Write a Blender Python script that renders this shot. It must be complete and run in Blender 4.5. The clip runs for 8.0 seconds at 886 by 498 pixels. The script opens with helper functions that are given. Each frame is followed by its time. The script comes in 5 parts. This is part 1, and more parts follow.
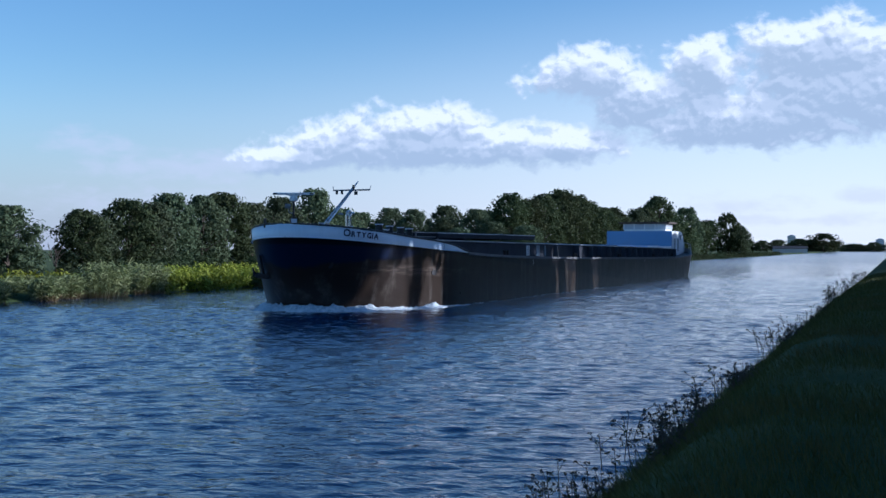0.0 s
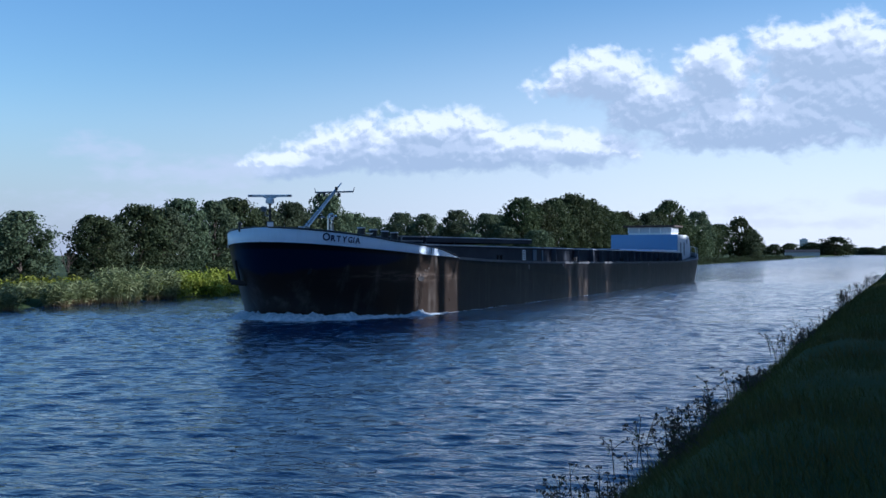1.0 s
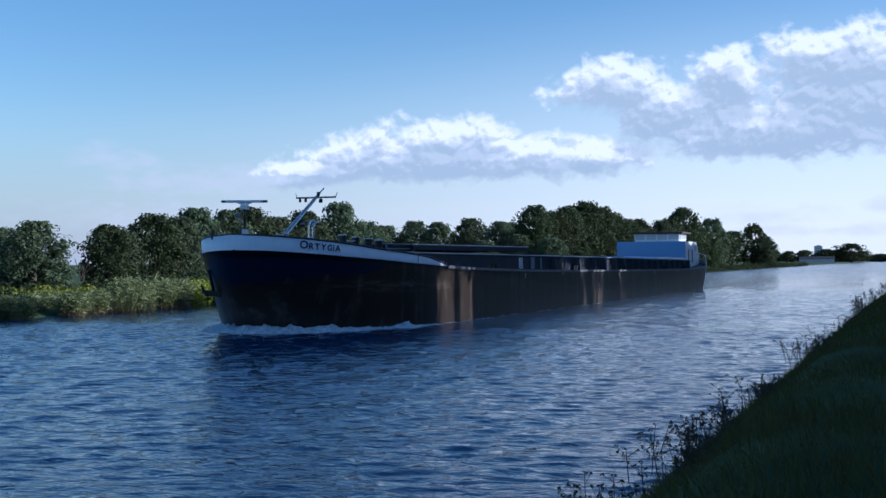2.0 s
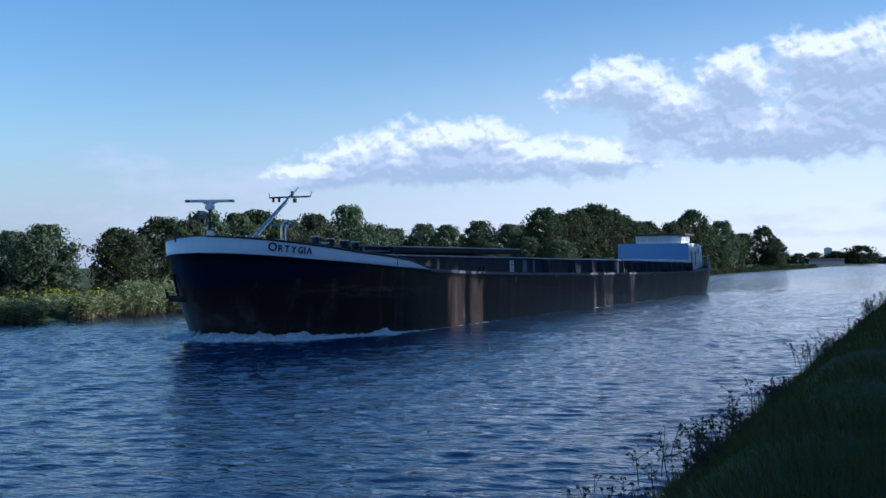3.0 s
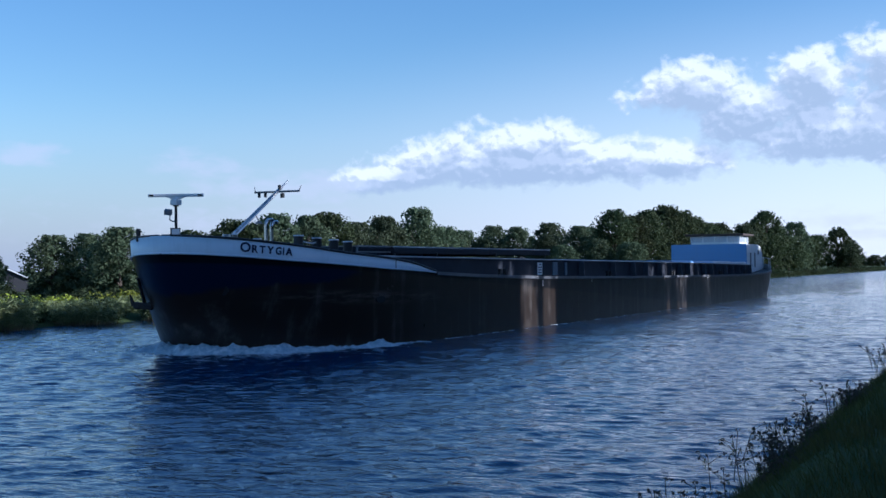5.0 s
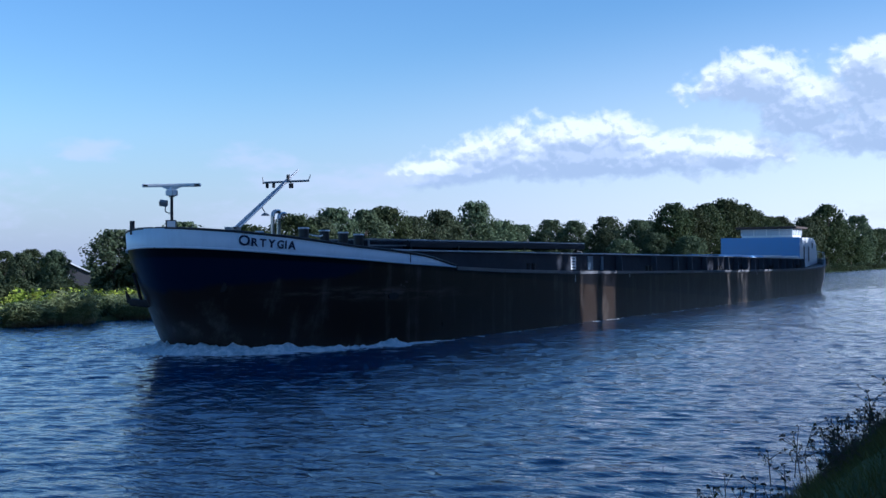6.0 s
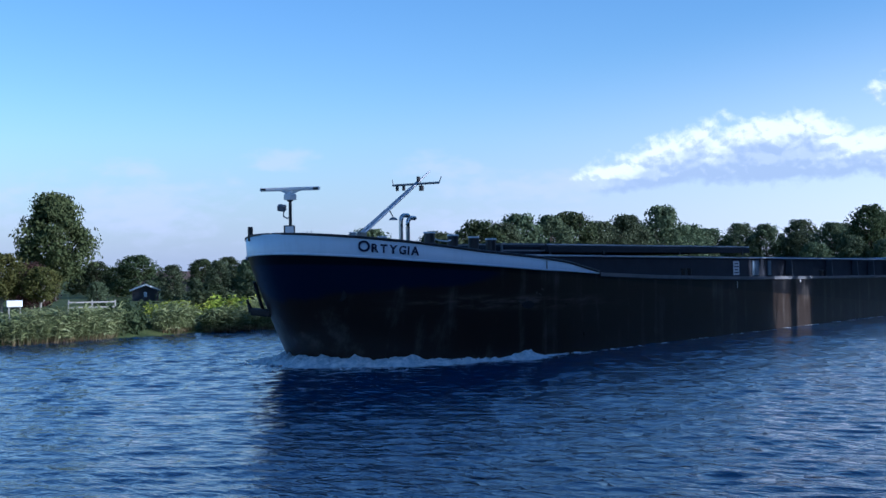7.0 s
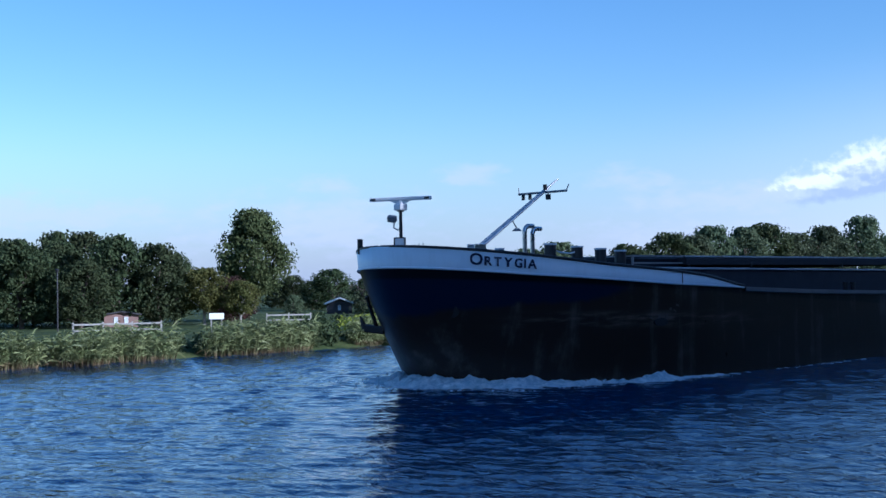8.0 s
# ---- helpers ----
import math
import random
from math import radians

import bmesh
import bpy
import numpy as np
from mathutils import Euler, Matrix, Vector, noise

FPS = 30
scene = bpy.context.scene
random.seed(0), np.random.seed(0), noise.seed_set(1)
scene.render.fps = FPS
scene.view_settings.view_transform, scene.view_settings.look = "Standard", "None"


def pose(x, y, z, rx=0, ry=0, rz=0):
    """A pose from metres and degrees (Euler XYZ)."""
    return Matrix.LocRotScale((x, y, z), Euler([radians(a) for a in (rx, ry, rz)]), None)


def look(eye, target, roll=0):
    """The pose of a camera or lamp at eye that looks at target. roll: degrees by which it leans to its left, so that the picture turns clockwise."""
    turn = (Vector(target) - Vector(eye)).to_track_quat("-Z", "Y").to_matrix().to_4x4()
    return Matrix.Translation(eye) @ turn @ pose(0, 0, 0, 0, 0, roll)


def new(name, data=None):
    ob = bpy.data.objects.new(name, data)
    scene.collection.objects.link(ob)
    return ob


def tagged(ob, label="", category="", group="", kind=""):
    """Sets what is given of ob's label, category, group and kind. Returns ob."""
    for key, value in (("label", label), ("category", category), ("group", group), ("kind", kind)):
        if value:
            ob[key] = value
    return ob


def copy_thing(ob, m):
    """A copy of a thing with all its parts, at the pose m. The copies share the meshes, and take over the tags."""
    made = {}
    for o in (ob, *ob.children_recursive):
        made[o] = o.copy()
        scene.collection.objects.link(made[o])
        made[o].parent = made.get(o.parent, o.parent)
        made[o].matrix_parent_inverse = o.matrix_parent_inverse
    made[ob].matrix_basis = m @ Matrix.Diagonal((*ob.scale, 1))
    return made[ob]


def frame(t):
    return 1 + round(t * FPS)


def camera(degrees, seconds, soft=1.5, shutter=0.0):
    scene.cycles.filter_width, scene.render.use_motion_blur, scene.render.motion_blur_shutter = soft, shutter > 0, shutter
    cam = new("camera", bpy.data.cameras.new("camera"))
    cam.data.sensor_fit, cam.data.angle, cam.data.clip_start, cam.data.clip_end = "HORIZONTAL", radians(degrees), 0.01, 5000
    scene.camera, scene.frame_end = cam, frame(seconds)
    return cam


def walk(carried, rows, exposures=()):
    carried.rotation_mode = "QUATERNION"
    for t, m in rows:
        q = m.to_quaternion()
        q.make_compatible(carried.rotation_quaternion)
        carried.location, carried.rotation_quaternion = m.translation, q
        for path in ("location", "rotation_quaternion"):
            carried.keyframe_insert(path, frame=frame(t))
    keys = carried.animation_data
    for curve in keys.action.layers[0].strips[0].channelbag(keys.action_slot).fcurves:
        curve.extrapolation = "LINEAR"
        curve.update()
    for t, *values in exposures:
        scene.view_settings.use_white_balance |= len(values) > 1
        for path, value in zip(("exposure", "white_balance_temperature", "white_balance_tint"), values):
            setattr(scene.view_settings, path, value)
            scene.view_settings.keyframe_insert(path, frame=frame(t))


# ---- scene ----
# The canal runs along +y, its right bank is at +x; the water lies at z = 0.
# ---------------------------------------------------------------- camera
EYE = (0.0, 0.0, 3.0)
AXIS = 19.52
cam = camera(38.62, 8.0)
walk(cam, [(t, pose(*EYE, 90 + p, r, AXIS + w)) for t, w, p, r in (
    (0.0, 0.27, -0.02, 0.08), (0.5, 0.44, 0.04, 0.09), (1.0, 0.78, 0.19, 0.24), (1.5, 1.13, 0.41, 0.38),
    (3.0, 1.80, 0.69, 0.54), (3.5, 2.07, 0.72, 0.57), (4.0, 2.54, 0.78, 0.30), (5.5, 6.29, 0.71, 0.63),
    (6.0, 7.54, 0.57, 0.56), (6.5, 10.31, 0.66, 1.02), (7.0, 15.92, 0.93, 0.88), (7.5, 20.22, 1.21, 0.97),
    (8.0, 24.48, 1.67, 0.95))], [(0.0, 0.40, 4950, 15), (5.0, 0.46, 4900, 16), (8.0, 0.58, 4700, 18)])

# ---------------------------------------------------------------- sun and sky
SUN_AZ, SUN_EL = 72.0, 17.0          # degrees right of the canal's axis, and above the horizon
sun_way = Vector((math.sin(radians(SUN_AZ)) * math.cos(radians(SUN_EL)),
                  math.cos(radians(SUN_AZ)) * math.cos(radians(SUN_EL)), math.sin(radians(SUN_EL))))
sun = new("sun", bpy.data.lights.new("sun", "SUN"))
sun.data.energy, sun.data.angle, sun.data.color = 5.0, radians(0.5), (1.0, 0.90, 0.76)
sun.matrix_world = look(sun_way * 50, (0, 0, 0))


class Net:
    """Short hand for shader nodes."""

    def __init__(self, tree):
        self.tree = tree

    def n(self, kind, **sockets):
        node = self.tree.nodes.new(kind)
        for k, v in sockets.items():
            self.put(node.inputs[int(k[1:]) if k[0] == "i" and k[1:].isdigit() else k.replace("_", " ")], v)
        return node

    def put(self, socket, v):
        if isinstance(v, bpy.types.NodeSocket):
            self.tree.links.new(v, socket)
        elif v is not None:
            socket.default_value = v

    def m(self, op, a, b=0.0, c=None, clamp=False):
        node = self.n("ShaderNodeMath", i0=a, i1=b)
        node.operation, node.use_clamp = op, clamp
        if c is not None:
            self.put(node.inputs[2], c)
        return node.outputs[0]

    def mix(self, fac, a, b, blend="MIX"):
        node = self.n("ShaderNodeMix")
        node.data_type, node.blend_type = "RGBA", blend
        for i, v in ((0, fac), (6, a), (7, b)):
            self.put(node.inputs[i], v)
        return node.outputs[2]

    def noise(self, vec, scale, detail=4.0, rough=0.55, distort=0.0):
        node = self.n("ShaderNodeTexNoise", Vector=vec, Scale=scale, Detail=detail, Roughness=rough, Distortion=distort)
        return node.outputs["Fac"]

    def smooth(self, v, lo, hi, to0=0.0, to1=1.0):
        node = self.n("ShaderNodeMapRange")
        node.interpolation_type = "SMOOTHSTEP"
        for i, x in enumerate((v, lo, hi, to0, to1)):
            self.put(node.inputs[i], x)
        return node.outputs[0]

    def xyz(self, x, y, z=0.0):
        return self.n("ShaderNodeCombineXYZ", X=x, Y=y, Z=z).outputs[0]

    def scaled(self, vec, s, loc=(0, 0, 0)):
        return self.n("ShaderNodeMapping", Vector=vec, Scale=s, Location=loc).outputs[0]


world = bpy.data.worlds.new("world")
scene.world = world
world.use_nodes = True
W = Net(world.node_tree)
world.node_tree.nodes.clear()
sky = W.n("ShaderNodeTexSky")
sky.sky_type, sky.sun_disc, sky.sun_elevation, sky.sun_rotation = "NISHITA", False, radians(SUN_EL), radians(SUN_AZ)
sky.air_density, sky.dust_density, sky.ozone_density = 1.0, 0.4, 1.2
way = W.n("ShaderNodeTexCoord").outputs["Generated"]
sep = W.n("ShaderNodeSeparateXYZ", Vector=way)
# degrees to the left of the canal's axis, and above the horizon
AZ = W.m("MULTIPLY", W.m("ARCTAN2", W.m("MULTIPLY", sep.outputs[0], -1.0), sep.outputs[1]), 57.2958)
EL = W.m("MULTIPLY", W.m("ARCSINE", sep.outputs[2]), 57.2958)

# clouds: azimuth, height, half width, half height, weight (soft heaps with flat bases)
HEAPS = ((5.8, 5.6, 8.0, 1.9, 1.0), (1.4, 6.6, 7.0, 2.9, 1.0), (2.9, 8.3, 5.2, 2.2, 1.0), (-4.5, 7.4, 7.0, 3.3, 1.0), (8.0, 7.9, 2.2, 1.7, 0.9),
         (13.2, 7.6, 3.3, 1.7, 0.9), (10.5, 6.6, 3.0, 1.6, 0.9),
         (20.2, 4.6, 9.4, 1.6, 1.0), (20.7, 5.3, 3.8, 1.6, 1.0), (14.3, 4.6, 3.4, 1.2, 1.0), (26.6, 4.0, 3.4, 0.9, 0.9),
         # these two lie above the view, added to brighten the water's reflection
         (9.8, 14.3, 6.5, 2.3, 1.0), (-3.0, 13.6, 6.0, 3.0, 1.0))
WISPS = ((35.6, 4.6, 2.6, 0.9, 0.62), (31.0, 3.6, 6.5, 1.1, 0.5), (42.8, 4.9, 2.0, 0.8, 0.75), (50.0, 2.6, 8.0, 2.0, 0.58),
         (62.0, 3.3, 8.0, 1.2, 0.58), (1.2, 2.2, 1.6, 0.5, 0.8), (-1.5, 2.4, 2.0, 0.5, 0.7), (7.0, 1.9, 4.0, 0.8, 0.5),
         (34.0, 2.0, 9.0, 1.0, 0.42), (4.0, 1.2, 9.0, 0.5, 0.45), (49.0, 4.6, 3.0, 0.7, 0.45))


CLOUD_LIT, CLOUD_DARK, CLOUD_THIN = (7.6, 7.3, 6.9, 1), (3.6, 4.05, 4.3, 1), (5.3, 5.1, 5.3, 1)


def heap_field(az, el, heaps, wobble):
    total = None
    for a, e, ra, re, wgt in heaps:
        dx = W.m("DIVIDE", W.m("SUBTRACT", az, a), ra)
        dy = W.m("DIVIDE", W.m("SUBTRACT", el, e), re)
        low = W.m("MULTIPLY", W.m("MINIMUM", dy, 0.0), 0.75)
        d2 = W.m("ADD", W.m("ADD", W.m("MULTIPLY", dx, dx), W.m("MULTIPLY", dy, dy)), W.m("MULTIPLY", low, low))
        v = W.m("MULTIPLY", W.m("SUBTRACT", 1.0, W.m("SQRT", d2)), wgt)
        total = v if total is None else W.m("MAXIMUM", total, v)
    return W.m("ADD", total, wobble)


def cloud_noise(az, el, sx, sy, amp, seed):
    vec = W.xyz(W.m("MULTIPLY", az, sx), W.m("MULTIPLY", el, sy), seed)
    big = W.noise(vec, 0.42, 3.0, 0.5)
    fine = W.noise(vec, 1.2, 8.0, 0.53, 0.2)
    both = W.m("ADD", W.m("MULTIPLY", W.m("SUBTRACT", big, 0.5), 1.0), W.m("MULTIPLY", W.m("SUBTRACT", fine, 0.5), 1.35))
    return W.m("MULTIPLY", both, amp)


dens = heap_field(AZ, EL, HEAPS, cloud_noise(AZ, EL, 1.0, 1.25, 0.80, 3.0))
AZ2, EL2 = W.m("SUBTRACT", AZ, 0.30), W.m("ADD", EL, 0.95)
dens2 = heap_field(AZ2, EL2, HEAPS, cloud_noise(AZ2, EL2, 1.0, 1.25, 0.80, 3.0))
AZ3, EL3 = W.m("SUBTRACT", AZ, 0.10), W.m("ADD", EL, 0.22)
dens3 = heap_field(AZ3, EL3, HEAPS, cloud_noise(AZ3, EL3, 1.0, 1.25, 0.80, 3.0))
alpha = W.smooth(dens, 0.0, 0.42)
top_lit = W.smooth(dens2, 0.52, -0.10)
relief = W.smooth(W.m("SUBTRACT", dens, dens3), -0.10, 0.16)
glow = W.m("MULTIPLY", top_lit, W.m("ADD", W.m("MULTIPLY", relief, 0.6), 0.45), clamp=True)
cloud_col = W.mix(W.m("ADD", W.m("MULTIPLY", glow, 0.92), W.m("MULTIPLY", relief, 0.24), clamp=True), CLOUD_DARK, CLOUD_LIT)
wisp = heap_field(AZ, EL, WISPS, cloud_noise(AZ, EL, 0.7, 1.6, 0.75, 9.0))
wisp_a = W.m("MULTIPLY", W.smooth(wisp, 0.0, 0.60), 0.50)
hue = W.n("ShaderNodeHueSaturation", Saturation=1.25, Value=1.0, Fac=1.0, Color=sky.outputs[0]).outputs[0]
haze = W.m("MULTIPLY", W.smooth(EL, W.smooth(AZ, 45.0, 5.0, 8.0, 13.5), -1.0), 0.80)
hue = W.mix(haze, hue, W.mix(W.smooth(AZ, 48.0, 2.0), (2.9, 3.3, 4.1, 1), (7.5, 7.3, 7.0, 1)))
base = W.mix(wisp_a, hue, CLOUD_THIN)
base = W.mix(alpha, base, cloud_col)
bg = W.n("ShaderNodeBackground", Color=base, Strength=0.1)
W.n("ShaderNodeOutputWorld", Surface=bg.outputs[0])


# ---------------------------------------------------------------- materials
def material(name, rough=0.6, metal=0.0, spec=0.5):
    m = bpy.data.materials.new(name)
    m.use_nodes = True
    k = Net(m.node_tree)
    p = m.node_tree.nodes["Principled BSDF"]
    p.inputs["Roughness"].default_value, p.inputs["Metallic"].default_value = rough, metal
    p.inputs["Specular IOR Level"].default_value = spec
    co = k.n("ShaderNodeTexCoord").outputs["Object"]
    return m, k, p, co


def bump(k, p, height, strength, distance=0.02):
    b = k.n("ShaderNodeBump", Height=height, Strength=strength, Distance=distance)
    k.put(p.inputs["Normal"], b.outputs[0])


def painted(name, colour, worn, rough=0.5, metal=0.0, scale=1.5, amount=0.5, streak=1.0, bumpy=0.25):
    """Paint or metal with blotches, streaks down the sides and fine grain."""
    m, k, p, co = material(name, rough, metal)
    blot = k.noise(co, scale, 6.0, 0.62)
    run = k.noise(k.scaled(co, (3.0, 3.0, 0.35)), 2.2 * streak, 5.0, 0.6)
    fac = k.m("MULTIPLY", k.smooth(k.m("ADD", k.m("MULTIPLY", blot, 0.55), k.m("MULTIPLY", run, 0.45)), 0.46, 0.70), amount)
    k.put(p.inputs["Base Color"], k.mix(fac, (*colour, 1), (*worn, 1)))
    k.put(p.inputs["Roughness"], k.m("ADD", k.m("MULTIPLY", blot, 0.3), rough - 0.15))
    bump(k, p, k.noise(co, 14.0, 4.0), bumpy, 0.01)
    return m


def leafy(name, dark, light, warm, gloss=0.75, through_it=0.32):
    """Leaves: each its own tone, some light passing through."""
    m, k, p, co = material(name, gloss, 0.0, 0.12)
    isl = k.n("ShaderNodeNewGeometry").outputs["Random Per Island"]
    own = k.n("ShaderNodeObjectInfo").outputs["Random"]
    c = k.mix(isl, (*dark, 1), (*light, 1))
    c = k.mix(k.m("MULTIPLY", k.smooth(k.noise(co, 0.5, 3.0), 0.45, 0.7), 0.5), c, (*warm, 1))
    c = k.n("ShaderNodeHueSaturation", Hue=k.m("ADD", k.m("MULTIPLY", own, 0.03), 0.485), Saturation=1.0,
            Value=k.m("ADD", k.m("MULTIPLY", own, 0.5), 0.75), Fac=1.0, Color=c).outputs[0]
    k.put(p.inputs["Base Color"], c)
    tr = k.n("ShaderNodeBsdfTranslucent", Color=c)
    mx = k.n("ShaderNodeMixShader", Fac=through_it)
    k.put(mx.inputs[1], p.outputs[0])
    k.put(mx.inputs[2], tr.outputs[0])
    k.put(m.node_tree.nodes["Material Output"].inputs["Surface"], mx.outputs[0])
    return m


def water_material():
    m, k, p, co = material("water", 0.03, 0.0, 0.5)
    p.inputs["IOR"].default_value = 1.333
    tint = k.noise(co, 0.05, 3.0)
    k.put(p.inputs["Base Color"], k.mix(tint, (0.002, 0.031, 0.088, 1), (0.003, 0.037, 0.100, 1)))
    b = k.noise(k.n("ShaderNodeMapping", Vector=co, Rotation=(0, 0, radians(-22)), Scale=(0.55, 1.15, 1.0)).outputs[0], 4.2, 3.0, 0.5, 0.5)
    c = k.noise(co, 11.0, 2.0, 0.5, 0.4)
    e = k.noise(co, 0.9, 3.0, 0.5, 0.4)
    # the open reach is ruffled finely all over
    reach = k.n("ShaderNodeSeparateXYZ", Vector=co).outputs[1]
    k.put(p.inputs["Roughness"], k.smooth(reach, 80.0, 320.0, 0.03, 0.15))
    gust = k.smooth(k.noise(co, 0.05, 3.0), 0.3, 0.7, 0.85, 1.12)
    h = k.m("ADD", k.m("ADD", k.m("MULTIPLY", b, 0.036), k.m("MULTIPLY", e, 0.06)), k.m("MULTIPLY", c, 0.006))
    bump(k, p, k.m("MULTIPLY", h, gust), 1.0, 1.0)
    return m


M_WATER = water_material()


def ground_material():
    m, k, p, co = material("ground", 0.95, 0.0, 0.15)
    n1, n2 = k.noise(co, 0.35, 5.0), k.noise(co, 6.0, 6.0, 0.65)
    c = k.mix(k.smooth(n1, 0.35, 0.65), (0.035, 0.060, 0.018, 1), (0.075, 0.095, 0.030, 1))
    c = k.mix(k.m("MULTIPLY", k.smooth(n2, 0.5, 0.75), 0.6), c, (0.060, 0.048, 0.028, 1))
    k.put(p.inputs["Base Color"], c)
    bump(k, p, n2, 0.7, 0.08)
    return m


M_GROUND = ground_material()

# ---------------------------------------------------------------- mesh helpers
def mesh_object(name, verts, faces, mat, smooth=False, parent=None):
    me = bpy.data.meshes.new(name)
    me.from_pydata(verts if isinstance(verts, list) else verts.tolist(), [], faces if isinstance(faces, list) else faces.tolist())
    if mat:
        me.materials.append(mat)
    if smooth:
        me.polygons.foreach_set("use_smooth", [True] * len(me.polygons))
    me.update()
    ob = new(name, me)
    if parent:
        ob.parent = parent
    return ob


def part(name, bm, mat, parent, label="", smooth=False):
    """Links a bmesh as one mesh object under a thing or a part."""
    me = bpy.data.meshes.new(name)
    bm.normal_update()
    bm.to_mesh(me)
    bm.free()
    me.materials.append(mat)
    if smooth:
        me.polygons.foreach_set("use_smooth", [True] * len(me.polygons))
    ob = new(name, me)
    ob.parent = parent
    return tagged(ob, label)


def again(ob, m, parent=None):
    """Another object on the same mesh."""
    o = ob.copy()
    scene.collection.objects.link(o)
    o.parent = parent or ob.parent
    o.matrix_basis = m
    return o


def box(bm, centre, size, rot=None, bevel=0.0):
    r = bmesh.ops.create_cube(bm, size=1.0)
    vs = r["verts"]
    mat = Matrix.Translation(centre) @ (rot.to_4x4() if rot else Matrix()) @ Matrix.Diagonal((*size, 1))
    bmesh.ops.transform(bm, matrix=mat, verts=vs)
    if bevel:
        es = list({e for v in vs for e in v.link_edges})
        bmesh.ops.bevel(bm, geom=es, offset=bevel, segments=2, affect="EDGES", profile=0.6)


def tube(bm, p0, p1, r0, r1=None, seg=10, caps=True):
    p0, p1 = Vector(p0), Vector(p1)
    d = p1 - p0
    r = bmesh.ops.create_cone(bm, cap_ends=caps, segments=seg, radius1=r0, radius2=r0 if r1 is None else r1, depth=d.length)
    mat = Matrix.Translation((p0 + p1) / 2) @ d.to_track_quat("Z", "Y").to_matrix().to_4x4()
    bmesh.ops.transform(bm, matrix=mat, verts=r["verts"])


def pipe(bm, pts, r, seg=8):
    for a, b in zip(pts, pts[1:]):
        tube(bm, a, b, r, r, seg)
    for p in pts[1:-1]:
        s = bmesh.ops.create_icosphere(bm, subdivisions=1, radius=r * 1.02)
        bmesh.ops.translate(bm, verts=s["verts"], vec=p)


def curve_at(table, y):
    xs, zs = zip(*table)
    return float(np.interp(y, xs, zs))


# ---------------------------------------------------------------- land and water
PROFILE = ((-2500, 0.4), (-900, 0.4), (-300, 0.35), (-120, 0.3), (-80, 0.3), (-62, 0.35), (-54, 0.5), (-50, 0.6), (-48.3, 0.35), (-47.0, -0.05),
           (-45.8, -0.6), (-40, -2.0), (-12, -2.0), (-4.7, -0.8), (-3.3, -0.05), (-2.95, 0.25), (-2.35, 0.78), (-1.75, 1.22), (-1.1, 1.42),
           (0.0, 1.5), (3.0, 1.7), (8.0, 1.8), (14, 1.6), (40, 0.8), (120, 0.4), (900, 0.4), (2500, 0.4))


def land_height(x, y):
    z = curve_at(PROFILE, x)
    return z + 0.10 * noise.noise((x * 0.35, y * 0.35, 0)) * (1 if z > 0.3 else 0.3)


def build_ground():
    ys = sorted(set([-800, -300, -120] + [round(-60 + i * 0.8, 2) for i in range(250)] + [150 + i * 10 for i in range(40)]
                    + [600, 800, 1200, 1800, 2600, 3600, 4600]))
    xs = [p[0] for p in PROFILE]
    xs = sorted(set(xs + [-3.15, -2.7, -2.05, -1.45, -0.6, 1.0, 2.0, -49.2, -52, -58, -70, -100, -180]))
    verts = [(x, y, land_height(x, y)) for y in ys for x in xs]
    n = len(xs)
    faces = [(j * n + i, j * n + i + 1, (j + 1) * n + i + 1, (j + 1) * n + i) for j in range(len(ys) - 1) for i in range(n - 1)]
    ob = mesh_object("ground", verts, faces, M_GROUND, True)
    tagged(ob, "low grassy polder land cut by a straight canal", "ground", kind="structure")


build_ground()


